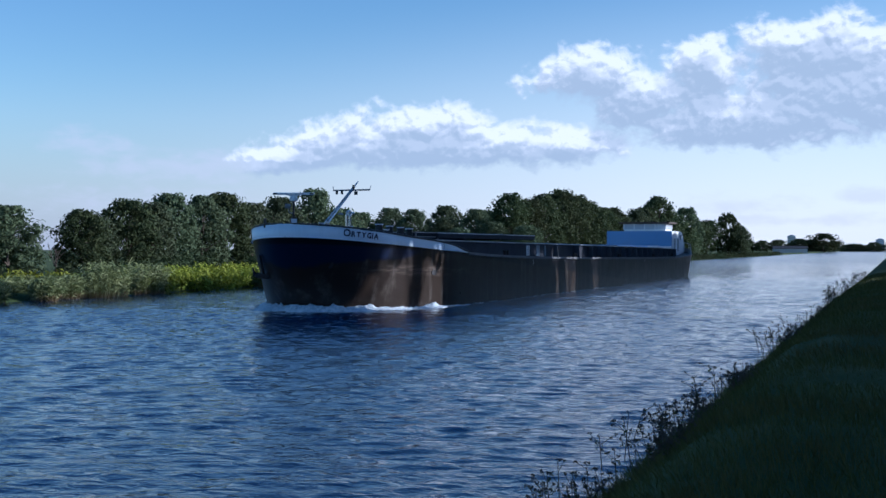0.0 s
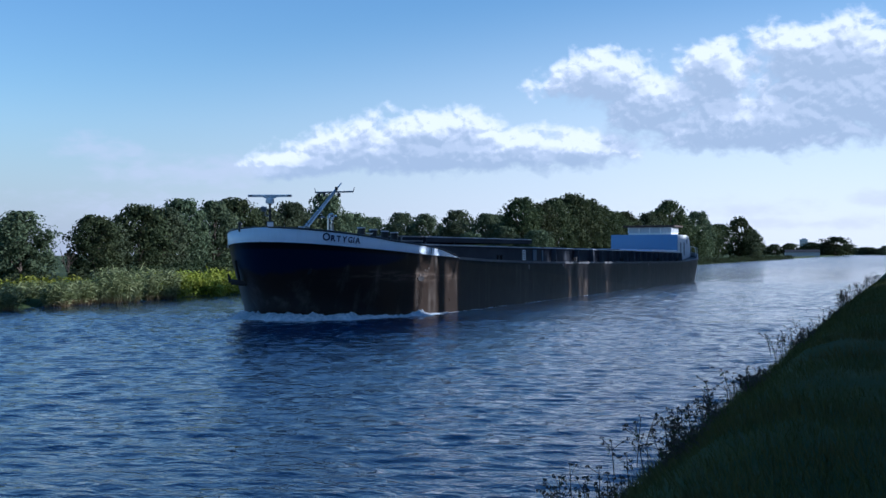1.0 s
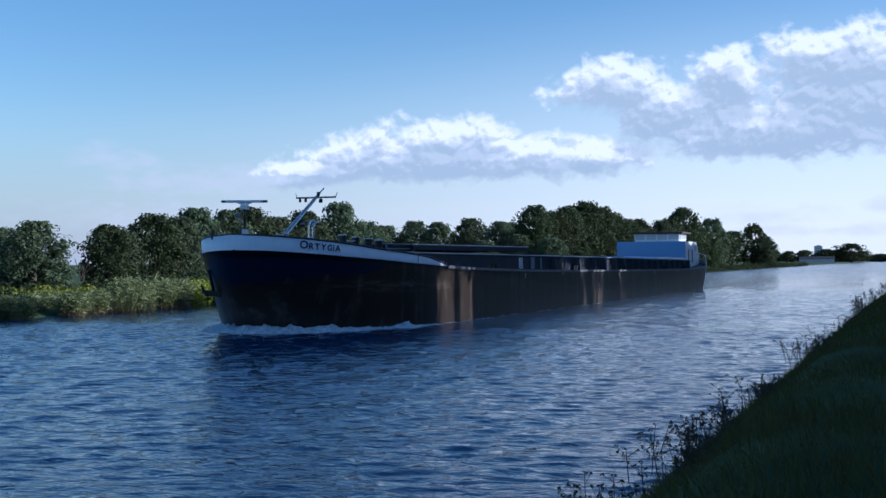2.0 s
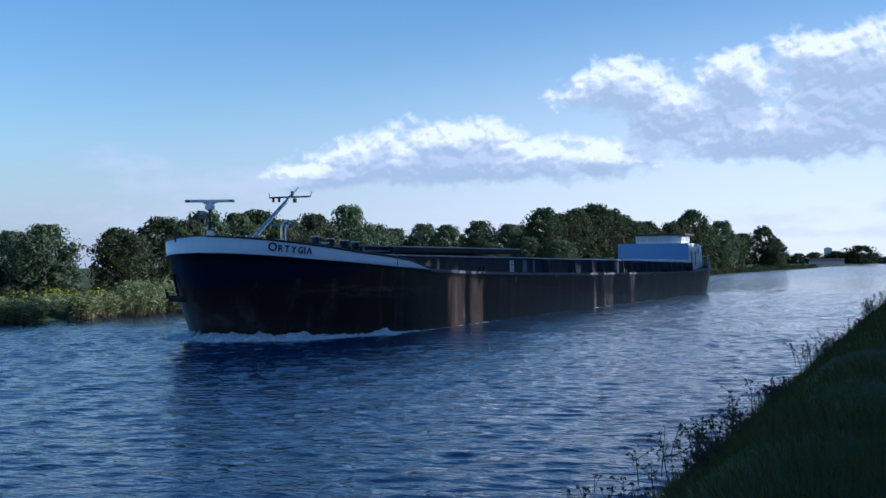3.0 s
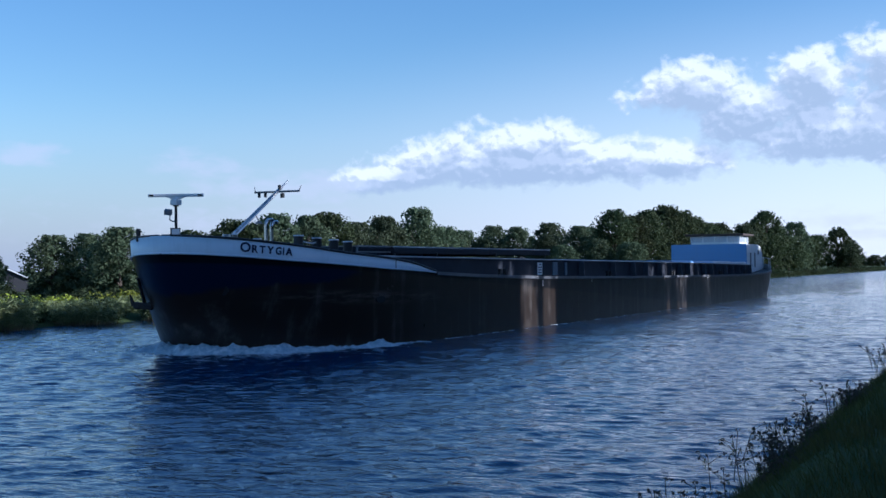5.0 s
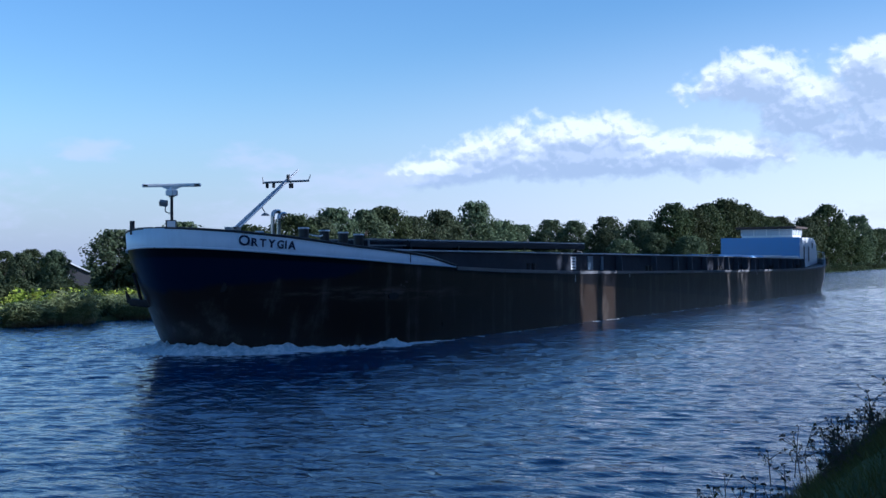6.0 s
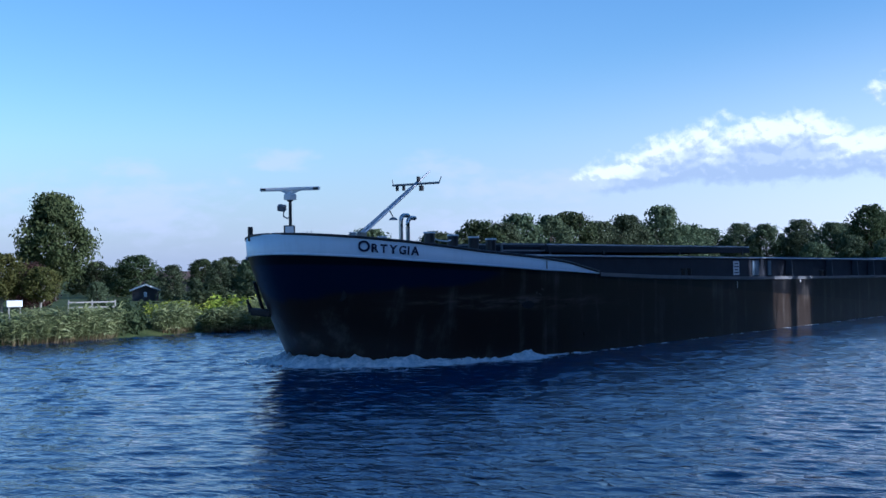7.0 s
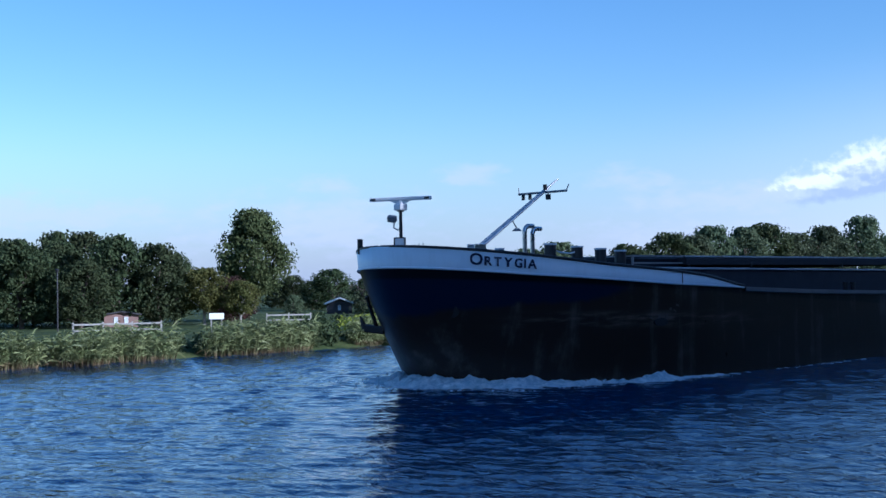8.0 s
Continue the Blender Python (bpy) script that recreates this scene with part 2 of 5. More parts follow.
def build_water():
    """Wind ripples: crossing wave trains on a sheet that is fine near the eye and coarse far off."""
    rng = np.random.default_rng(9)
    trains = []
    for i in range(64):
        lam = 0.34 * (2.4 ** rng.random()) if i < 40 else 1.0 * (3.2 ** rng.random())
        ang = radians(-66) + rng.normal() * (0.42 if i < 40 else 0.6)
        trains.append((lam, ang, rng.random() * 6.283, (0.0038 if i < 40 else 0.0012) * lam ** 0.9))

    def sheet(xs, ys):
        X, Y = np.meshgrid(xs, ys)
        Z = np.zeros_like(X)
        step = np.maximum(np.gradient(ys)[:, None], (xs[10] - xs[9]))
        for i, (lam, ang, ph, amp) in enumerate(trains):
            k = 2 * np.pi / lam
            warp = 0.9 * np.sin(X * 0.23 + i) + 0.9 * np.sin(Y * 0.17 + 2 * i)
            # each train dies out where the sheet grows too coarse to carry it
            Z += np.clip(2.0 - 3.0 * step / lam, 0, 1) * amp * np.sin(k * (X * math.cos(ang) + Y * math.sin(ang)) + ph + warp)
        Z *= 0.9 + 0.18 * np.sin(X * 0.11 + Y * 0.05) * np.sin(Y * 0.07 - X * 0.04 + 1)
        return X, Y, Z

    seam = 55.0
    near_x = np.concatenate([[-80, -60, -52], np.arange(-49.0, -2.0, 0.14), [0, 4]])
    far_x = np.concatenate([[-80, -60, -52], np.arange(-49.0, -2.0, 0.28), [0, 4]])
    near_y = np.concatenate([[-900.0, -200.0, -30.0], np.arange(7.0, seam + 0.05, 0.12)])
    near_y[-1] = seam
    ys, y, d = [seam], seam, 0.20
    while y < 640:
        d = d if y < 110 else min(1.6, d * 1.012)
        y += d
        ys.append(y)
    far_y = np.array(ys + [700, 900, 1300, 2000, 3000, 4200, 5200], float)
    vs, fs, base = [], [], 0
    for xs, yy in ((near_x, near_y), (far_x, far_y)):
        X, Y, Z = sheet(xs, yy)
        # both sheets lie flat where they meet
        Z *= np.clip(np.abs(Y - seam) / 0.5, 0, 1)
        nx = len(xs)
        vs.append(np.stack([X.ravel(), Y.ravel(), Z.ravel()], 1))
        idx = base + np.arange(len(yy) * nx).reshape(len(yy), nx)
        fs.append(np.stack([idx[:-1, :-1], idx[:-1, 1:], idx[1:, 1:], idx[1:, :-1]], -1).reshape(-1, 4))
        base += len(yy) * nx
    v, f = np.concatenate(vs), np.concatenate(fs)
    ob = mesh_object("water", v, f, M_WATER, True)
    return tagged(ob, "dark blue rippled canal water", "water", kind="structure")


water = build_water()

# ---------------------------------------------------------------- the ship (origin: top of the bow on the waterline; +y runs aft)
HALF, LENGTH = 4.8, 86.5
SHEER = ((0, 3.56), (1.35, 3.44), (2.9, 3.30), (5.4, 3.13), (8.0, 2.96), (11.9, 2.79), (16, 2.65), (24, 2.48), (36, 2.35), (49, 2.25), (64, 2.16),
         (75, 2.14), (80, 2.25), (84, 2.5), (86.5, 2.72))
RAIL = ((0, 4.17), (1.35, 4.03), (2.9, 3.86), (5.4, 3.57), (7.6, 3.40), (8.4, 3.33), (9.7, 3.20), (11.85, 2.84))


def outline(a, s):
    """Half breadth and station of the hull's edge: a from 0 (stem) to 1 (stern), s from 0 (below water) to 1 (deck)."""
    y0, y1 = 2.5 * (1 - s) ** 1.1, LENGTH - 3.0 * (1 - s) ** 1.3
    la, lb = 10.4 - y0, 5.5
    if a < 0.4:
        th = (a / 0.4) * math.pi / 2
        return HALF * math.sin(th) ** (1.0 + 0.06 * (1 - s)), y0 + la * (1 - math.cos(th))
    if a > 0.85:
        th = (1 - a) / 0.15 * math.pi / 2
        return HALF * math.sin(th) ** 0.8, y1 - lb * (1 - math.cos(th))
    return HALF, 10.4 + (y1 - lb - 10.4) * (a - 0.4) / 0.45


def station_for(y, s=1.0):
    lo, hi = 0.0, 1.0
    for _ in range(40):
        mid = (lo + hi) / 2
        lo, hi = (mid, hi) if outline(mid, s)[1] < y else (lo, mid)
    return lo


STATIONS = [0.4 * (i / 26) for i in range(27)] + [0.4 + 0.45 * (i / 30) for i in range(1, 31)] + [0.85 + 0.15 * i / 12 for i in range(1, 13)]


def hull_grid(level):
    """Rings of the hull, port and starboard; level: list of functions s, z of the station."""
    rows = []
    for s_of in level:
        ring = []
        for side in (1, -1):
            line = []
            for a in (STATIONS if side == 1 else STATIONS[1:-1]):
                s, dz = s_of
                x, y = outline(a, s)
                top = curve_at(SHEER, y)
                line.append((side * x, y, -0.7 + (top + 0.7) * s + dz))
            ring += line if side == 1 else line[::-1]
        rows.append(ring)
    return rows


def skin(rows, closed=True):
    n = len(rows[0])
    verts = [v for r in rows for v in r]
    faces = []
    for j in range(len(rows) - 1):
        for i in range(n if closed else n - 1):
            k = (i + 1) % n
            faces.append((j * n + i, j * n + k, (j + 1) * n + k, (j + 1) * n + i))
    return verts, faces


ship = new("cargo_barge")
tagged(ship, "long dark inland cargo barge with a pale bow strip, under way", "ship")


def build_hull():
    v, f = skin(hull_grid([(i / 12, 0) for i in range(13)]))
    ob = mesh_object("hull", v, f, M_HULL, True, ship)
    tagged(ob, "dark rust-stained steel hull")
    # side deck just under the edge
    ring = hull_grid([(1.0, -0.05)])[0]
    n = len(STATIONS)
    verts = [Vector(p) for p in ring]
    faces = [(0, 1, 2 * n - 3)] + [(i, i + 1, 2 * n - 3 - i, 2 * n - 2 - i) for i in range(1, n - 2)] + [(n - 2, n - 1, n)]
    tagged(mesh_object("deck", [tuple(p) for p in verts], faces, M_DECK, False, ship), "dark painted steel deck")


def build_strip():
    """The pale bulwark round the bow."""
    a1 = station_for(11.85)
    st = [a1 * i / 40 for i in range(41)]
    rows = []
    for off, sel in ((0.03, 0), (0.05, 1), (-0.02, 1), (-0.05, 0)):
        line = []
        for side in (1, -1):
            seg = []
            for a in st:
                x, y = outline(a, 1.0)
                x2, y2 = outline(min(1, a + 0.002), 1.0)
                t = Vector((x2 - x, y2 - y)).normalized()
                nx, ny = t.y, -t.x
                lo, hi = curve_at(SHEER, y), curve_at(RAIL, y)
                flare = 0.03 * sel * (1 - a / a1)
                seg.append((side * (x + nx * (off + flare)), y + ny * (off + flare), lo + 0.012 if sel == 0 else hi))
            line += seg[:0:-1] if side == 1 else seg
        rows.append(line)
    rows.append(rows[0])
    v, f = skin(rows, False)
    tagged(mesh_object("bulwark", v, f, M_STRIP, True, ship), "pale blue-white bulwark strip")
    # dark capping rail and thin light line below
    for nm, r, dz, mat, src in (("capping_rail", 0.045, 0.0, M_BLACK, RAIL), ("strake", 0.035, 0.0, M_STRIP, SHEER)):
        bm = bmesh.new()
        for side in (1, -1):
            pts = []
            for a in st:
                x, y = outline(a, 1.0)
                pts.append((side * (x + (0.05 if src is RAIL else 0.04)), y - 0.03, curve_at(src, y) + dz))
            for p, q in zip(pts, pts[1:]):
                tube(bm, p, q, r, r, 6, False)
        part(nm, bm, mat, ship)


def build_gunwale():
    """Grey rubbing strake along the deck's edge, aft of the bulwark."""
    for side in (1, -1):
        a0 = station_for(11.9)
        st = [a0 + (0.999 - a0) * i / 60 for i in range(61)]
        rows = []
        for off, dz in ((0.0, -0.14), (0.07, -0.12), (0.07, 0.02), (-0.10, 0.02)):
            line = []
            for a in st:
                x, y = outline(a, 1.0)
                x2, y2 = outline(max(0, a - 0.004), 1.0)
                t = Vector((x - x2, y - y2)).normalized()
                line.append((side * (x + t.y * off), y - t.x * off, curve_at(SHEER, y) + dz))
            rows.append(line if side == 1 else line[::-1])
        v, f = skin(rows, False)
        mesh_object("rubbing_strake", v, f, M_STRAKE, False, ship)


DECK = lambda y: curve_at(SHEER, y)


def hull_material():
    m, k, p, co = material("hull_paint", 0.42, 0.0, 0.3)
    xyz = k.n("ShaderNodeSeparateXYZ", Vector=co)
    yy, zz = xyz.outputs[1], xyz.outputs[2]
    wob = k.m("MULTIPLY", k.m("SUBTRACT", k.noise(co, 0.5, 4.0), 0.5), 1.2)
    # navy high on the bow, tar black below and aft
    edge = k.m("ADD", k.m("ADD", zz, wob), k.m("MULTIPLY", yy, -0.10))
    navy = k.m("MULTIPLY", k.smooth(edge, 1.95, 2.15), k.smooth(yy, 6.6, 5.6))
    black = k.smooth(k.m("ADD", zz, k.m("MULTIPLY", yy, 0.055)), 3.20, 3.28)
    c = k.mix(navy, (0.026, 0.018, 0.013, 1), (0.005, 0.011, 0.034, 1))
    c = k.mix(black, c, (0.004, 0.004, 0.006, 1))
    run = k.noise(k.scaled(co, (1.0, 1.6, 0.10)), 1.1, 6.0, 0.62)
    blot = k.noise(co, 0.8, 6.0, 0.65)
    rust = k.m("MULTIPLY", k.smooth(k.m("ADD", k.m("MULTIPLY", run, 0.6), k.m("MULTIPLY", blot, 0.4)), 0.50, 0.66), k.m("SUBTRACT", 1.0, navy))
    c = k.mix(k.m("MULTIPLY", rust, 0.62), c, (0.130, 0.112, 0.095, 1))
    # paler band along the bow at mid height, mottled and drawn out lengthwise
    band = k.smooth(k.m("ABSOLUTE", k.m("SUBTRACT", k.m("ADD", zz, k.m("MULTIPLY", yy, 0.02)), 2.02)), 0.34, 0.04)
    band = k.m("MULTIPLY", band, k.m("MULTIPLY", k.smooth(yy, 1.5, 4.5), k.smooth(yy, 15.0, 8.0)))
    pale_mottle = k.smooth(k.noise(k.scaled(co, (0.5, 0.45, 3.2)), 1.3, 6.0, 0.62), 0.42, 0.68)
    c = k.mix(k.m("MULTIPLY", k.m("MULTIPLY", band, pale_mottle), 0.75), c, (0.190, 0.150, 0.120, 1))
    k.put(p.inputs["Base Color"], c)
    k.put(p.inputs["Roughness"], k.m("ADD", k.m("MULTIPLY", blot, 0.25), 0.20))
    dents = k.noise(k.scaled(co, (0.6, 0.22, 1.0)), 1.2, 3.0, 0.5)
    bump(k, p, k.m("ADD", k.m("MULTIPLY", dents, 1.0), k.m("MULTIPLY", k.noise(co, 12.0, 4.0), 0.06)), 0.5, 0.05)
    return m


M_HULL = hull_material()
M_DECK = painted("deck_paint", (0.030, 0.034, 0.040), (0.07, 0.055, 0.045), 0.6)
M_STRIP = painted("strip_paint", (0.66, 0.74, 0.80), (0.48, 0.55, 0.60), 0.4, amount=0.35)
M_BLACK = painted("black_paint", (0.012, 0.013, 0.015), (0.05, 0.04, 0.035), 0.5)
M_GREY = painted("grey_paint", (0.22, 0.23, 0.24), (0.10, 0.08, 0.07), 0.55)
M_STRAKE = painted("strake_paint", (0.125, 0.130, 0.140), (0.07, 0.06, 0.055), 0.5)
M_STIFF = painted("stiffener_paint", (0.060, 0.070, 0.090), (0.05, 0.045, 0.04), 0.5)
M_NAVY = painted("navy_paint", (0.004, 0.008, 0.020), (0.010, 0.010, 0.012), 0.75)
M_WHITE = painted("white_paint", (0.78, 0.79, 0.78), (0.50, 0.46, 0.40), 0.4, amount=0.3)
M_BLUE = painted("blue_paint", (0.17, 0.34, 0.62), (0.20, 0.32, 0.50), 0.4, amount=0.4)
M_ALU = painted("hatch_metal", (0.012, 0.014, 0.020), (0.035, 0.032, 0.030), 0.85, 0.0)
M_TRIM = painted("pale_trim_paint", (0.50, 0.52, 0.54), (0.25, 0.24, 0.22), 0.4)
M_SCRAPE = painted("scraped_paint", (0.085, 0.070, 0.058), (0.05, 0.04, 0.03), 0.6)
M_STEEL = painted("bright_steel", (0.55, 0.55, 0.54), (0.35, 0.33, 0.30), 0.3, 0.9)

build_hull()
build_strip()
build_gunwale()


# opaque panes: the bright sky in the glass is painted as pale colour
M_GLASS = painted("sky_toned_glass", (0.55, 0.60, 0.64), (0.35, 0.40, 0.45), 0.12, 0.0, 0.6, 0.6, bumpy=0.0)
M_DARK = painted("dark_opening", (0.010, 0.010, 0.012), (0.03, 0.03, 0.03), 0.6)
M_ROOFBROWN = painted("roof_brown", (0.055, 0.032, 0.020), (0.04, 0.03, 0.02), 0.6)
M_PALEBLUE = painted("pale_blue_paint", (0.10, 0.15, 0.21), (0.07, 0.10, 0.13), 0.45)
M_LETTER = painted("letter_paint", (0.012, 0.020, 0.060), (0.03, 0.03, 0.05), 0.5, amount=0.2)

# ---- cargo hold: coaming, posts, covers
COAM = ((7, 3.48), (12, 3.44), (27, 3.34), (53, 3.17), (78, 2.95))
COAM_X = 3.7


def build_hold():
    ys = [7.2] + [9 + 3 * i for i in range(23)] + [77.6]
    for side in (1, -1):
        bm = bmesh.new()
        for y0, y1 in zip(ys, ys[1:]):
            vs = []
            for y in (y0, y1):
                lo, hi = DECK(y) - 0.05, curve_at(COAM, y)
                vs.append([bm.verts.new((side * (COAM_X + o), y, z)) for o, z in ((0, lo), (0, hi), (-0.06, hi), (-0.06, lo))])
            for i in range(4):
                bm.faces.new((vs[0][i], vs[0][(i + 1) % 4], vs[1][(i + 1) % 4], vs[1][i]))
        bmesh.ops.remove_doubles(bm, verts=bm.verts, dist=0.001)
        bmesh.ops.recalc_face_normals(bm, faces=bm.faces)
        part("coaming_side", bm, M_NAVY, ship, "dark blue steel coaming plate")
        bm = bmesh.new()
        pipe(bm, [(side * (COAM_X + 0.05), y, curve_at(COAM, y) - 0.01) for y in ys], 0.035, 6)
        part("coaming_rail", bm, M_TRIM, ship)
        # a hand rail of thin pipe a little outside
        bm = bmesh.new()
        pipe(bm, [(side * (COAM_X + 0.32), y, curve_at(COAM, y) - 0.05) for y in ys if y > 29], 0.022, 6)
        part("hand_rail", bm, M_BLACK, ship)
    for y, s in ((7.2, -1), (77.6, 1)):
        bm = bmesh.new()
        lo, hi = DECK(y) - 0.05, curve_at(COAM, y)
        box(bm, (0, y, (lo + hi) / 2), (2 * COAM_X - 0.14, 0.06, hi - lo))
        part("coaming_end", bm, M_NAVY, ship)
    # upright stiffeners
    bm = bmesh.new()
    v = [bm.verts.new(p) for p in ((0, -0.03, 0), (0.36, -0.03, 0), (0.30, -0.03, 0.86), (0, -0.03, 0.86))]
    w = [bm.verts.new((p.co.x, 0.03, p.co.z)) for p in v]
    bm.faces.new(v)
    bm.faces.new(w[::-1])
    for i in range(4):
        bm.faces.new((v[i], w[i], w[(i + 1) % 4], v[(i + 1) % 4]))
    first = part("stiffener", bm, M_STIFF, ship)
    spots = [32.6, 38.3, 42.4, 45.2, 48.4, 51.0] + [53.6 + 2.35 * i for i in range(11)]
    n = 0
    for y in spots:
        h = (curve_at(COAM, y) - DECK(y) + 0.0) / 0.86
        for side in (1, -1):
            m = Matrix.Translation((side * (COAM_X + 0.004), y, DECK(y) - 0.04)) @ Matrix.Diagonal((side, 1, h, 1))
            if n == 0:
                first.matrix_basis = m
            else:
                again(first, m)
            n += 1

    # covers: a raised stack forward, low ones aft
    def cover(y0, y1, lo, hi, mat, label, crown=0.05):
        bm = bmesh.new()
        rows = []
        sec = ((-COAM_X - 0.08, lo), (-COAM_X - 0.08, hi - 0.10), (-COAM_X + 0.04, hi), (0, hi + crown), (COAM_X - 0.04, hi), (COAM_X + 0.08, hi - 0.10), (COAM_X + 0.08, lo))
        for y in (y0, y1):
            rows.append([bm.verts.new((x, y, z)) for x, z in sec])
        for i in range(len(sec) - 1):
            bm.faces.new((rows[0][i], rows[0][i + 1], rows[1][i + 1], rows[1][i]))
        bm.faces.new(rows[0][::-1])
        bm.faces.new(rows[1])
        return part("hatch_cover", bm, mat, ship, label)

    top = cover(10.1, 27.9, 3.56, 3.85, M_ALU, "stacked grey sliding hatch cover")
    for side in (1, -1):
        bm = bmesh.new()
        box(bm, (side * (COAM_X + 0.05), 19.0, 3.84), (0.05, 17.8, 0.05))
        part("trim", bm, M_TRIM, top, "bright metal edge trim")
    for y in (14.0, 20.5, 27.0):
        bm = bmesh.new()
        box(bm, (COAM_X + 0.10, y, 3.54), (0.06, 0.10, 0.16), bevel=0.01)
        part("latch", bm, M_BLACK, top)
    # open frame at the fore end of the stack
    fr = bmesh.new()
    for y in (7.4, 10.5):
        for x in (-3.6, 3.6):
            tube(fr, (x, y, 3.40), (x, y, 3.84), 0.04, 0.04, 6)
    for x in (-3.6, 3.6):
        box(fr, (x, 8.95, 3.84), (0.10, 3.2, 0.06))
        box(fr, (x, 8.95, 3.62), (0.06, 3.0, 0.05))
    for y in (7.4, 10.5):
        box(fr, (0, y, 3.84), (7.1, 0.08, 0.05))
    part("cover_frame", fr, M_GREY, ship, "open steel frame before the hatch covers")
    bm = bmesh.new()
    box(bm, (0, 8.95, 3.60), (6.9, 2.9, 0.34), bevel=0.03)
    part("cover_tray", bm, M_NAVY, ship)
    y = 28.2
    while y < 76:
        y1 = min(y + 6.0, 77.4)
        z = curve_at(COAM, (y + y1) / 2)
        late = y > 63
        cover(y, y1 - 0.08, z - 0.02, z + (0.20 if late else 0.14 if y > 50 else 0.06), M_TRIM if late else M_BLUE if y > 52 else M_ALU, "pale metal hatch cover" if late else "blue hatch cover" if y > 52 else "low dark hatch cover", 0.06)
        y = y1
    # plate with lines of writing, and two pale panels
    bm = bmesh.new()
    box(bm, (COAM_X + 0.02, 26.5, 2.86), (0.025, 0.66, 0.64), bevel=0.006)
    plate = part("notice_plate", bm, M_WHITE, ship, "small white notice plate")
    for i in range(4):
        bm = bmesh.new()
        box(bm, (COAM_X + 0.037, 26.5, 3.07 - 0.14 * i), (0.006, 0.46 if i % 2 else 0.34, 0.05))
        part("line_of_writing", bm, M_LETTER, plate)
    for y, w in ((28.7, 0.75), (30.4, 0.35)):
        bm = bmesh.new()
        box(bm, (COAM_X + 0.03, y, DECK(y) + 0.42), (0.05, w, 0.70), bevel=0.01)
        part("pale_panel", bm, M_PALEBLUE, ship, "pale blue panel on the coaming")
    # small bollard pairs on the side deck
    for y in (20.0, 36.0, 50.0, 64.0, 73.0):
        for side in (1, -1):
            bm = bmesh.new()
            for dy in (-0.28, 0.28):
                tube(bm, (side * 4.35, y + dy, DECK(y) - 0.05), (side * 4.35, y + dy, DECK(y) + 0.28), 0.09, 0.09, 10)
                tube(bm, (side * 4.35, y + dy, DECK(y) + 0.28), (side * 4.35, y + dy, DECK(y) + 0.32), 0.12, 0.12, 10)
            box(bm, (side * 4.35, y, DECK(y) - 0.03), (0.25, 0.9, 0.04))
            part("bollard", bm, M_BLACK, ship)


build_hold()


def place_on_bow(u, z, off=0.035):
    """A point on the near side of the bow strip, u metres along the deck's edge from the stem."""
    d, a, last = 0.0, 0.0, outline(0.0, 1.0)
    while d < u:
        a += 0.0006
        p = outline(a, 1.0)
        d += math.hypot(p[0] - last[0], p[1] - last[1])
        last = p
    q = outline(a + 0.003, 1.0)
    t = Vector((q[0] - last[0], q[1] - last[1])).normalized()
    a1 = station_for(11.85)
    lo, hi = curve_at(SHEER, last[1]), curve_at(RAIL, last[1])
    sel = (z - lo) / (hi - lo)
    o = 0.03 + 0.02 * sel + 0.10 * sel * (1 - a / a1) + off
    return Vector((last[0] + t.y * o, last[1] - t.x * o, z)), lo, hi


def build_name():
    u = 2.78
    for ch, size in (("O", 0.47), ("R", 0.36), ("T", 0.36), ("Y", 0.36), ("G", 0.36), ("I", 0.36), ("A", 0.36)):
        cu = bpy.data.curves.new("letter", "FONT")
        cu.body, cu.size, cu.extrude, cu.resolution_u = ch, size, 0.006, 3
        cu.offset = 0.011
        tmp = new("tmp", cu)
        me = bpy.data.meshes.new_from_object(tmp.evaluated_get(bpy.context.evaluated_depsgraph_get()))
        bpy.data.objects.remove(tmp)
        left = min(v.co.x for v in me.vertices)
        width = max(v.co.x for v in me.vertices) - left
        for v in me.vertices:
            uu = u + v.co.x - left
            base = place_on_bow(uu, 3.7)[1] + 0.165
            v.co = place_on_bow(uu, base + v.co.y, 0.012 + (0.006 if v.co.z > 0 else 0.0))[0]
        me.materials.append(M_LETTER)
        new("letter", me).parent = ship
        u += width + 0.055


build_name()


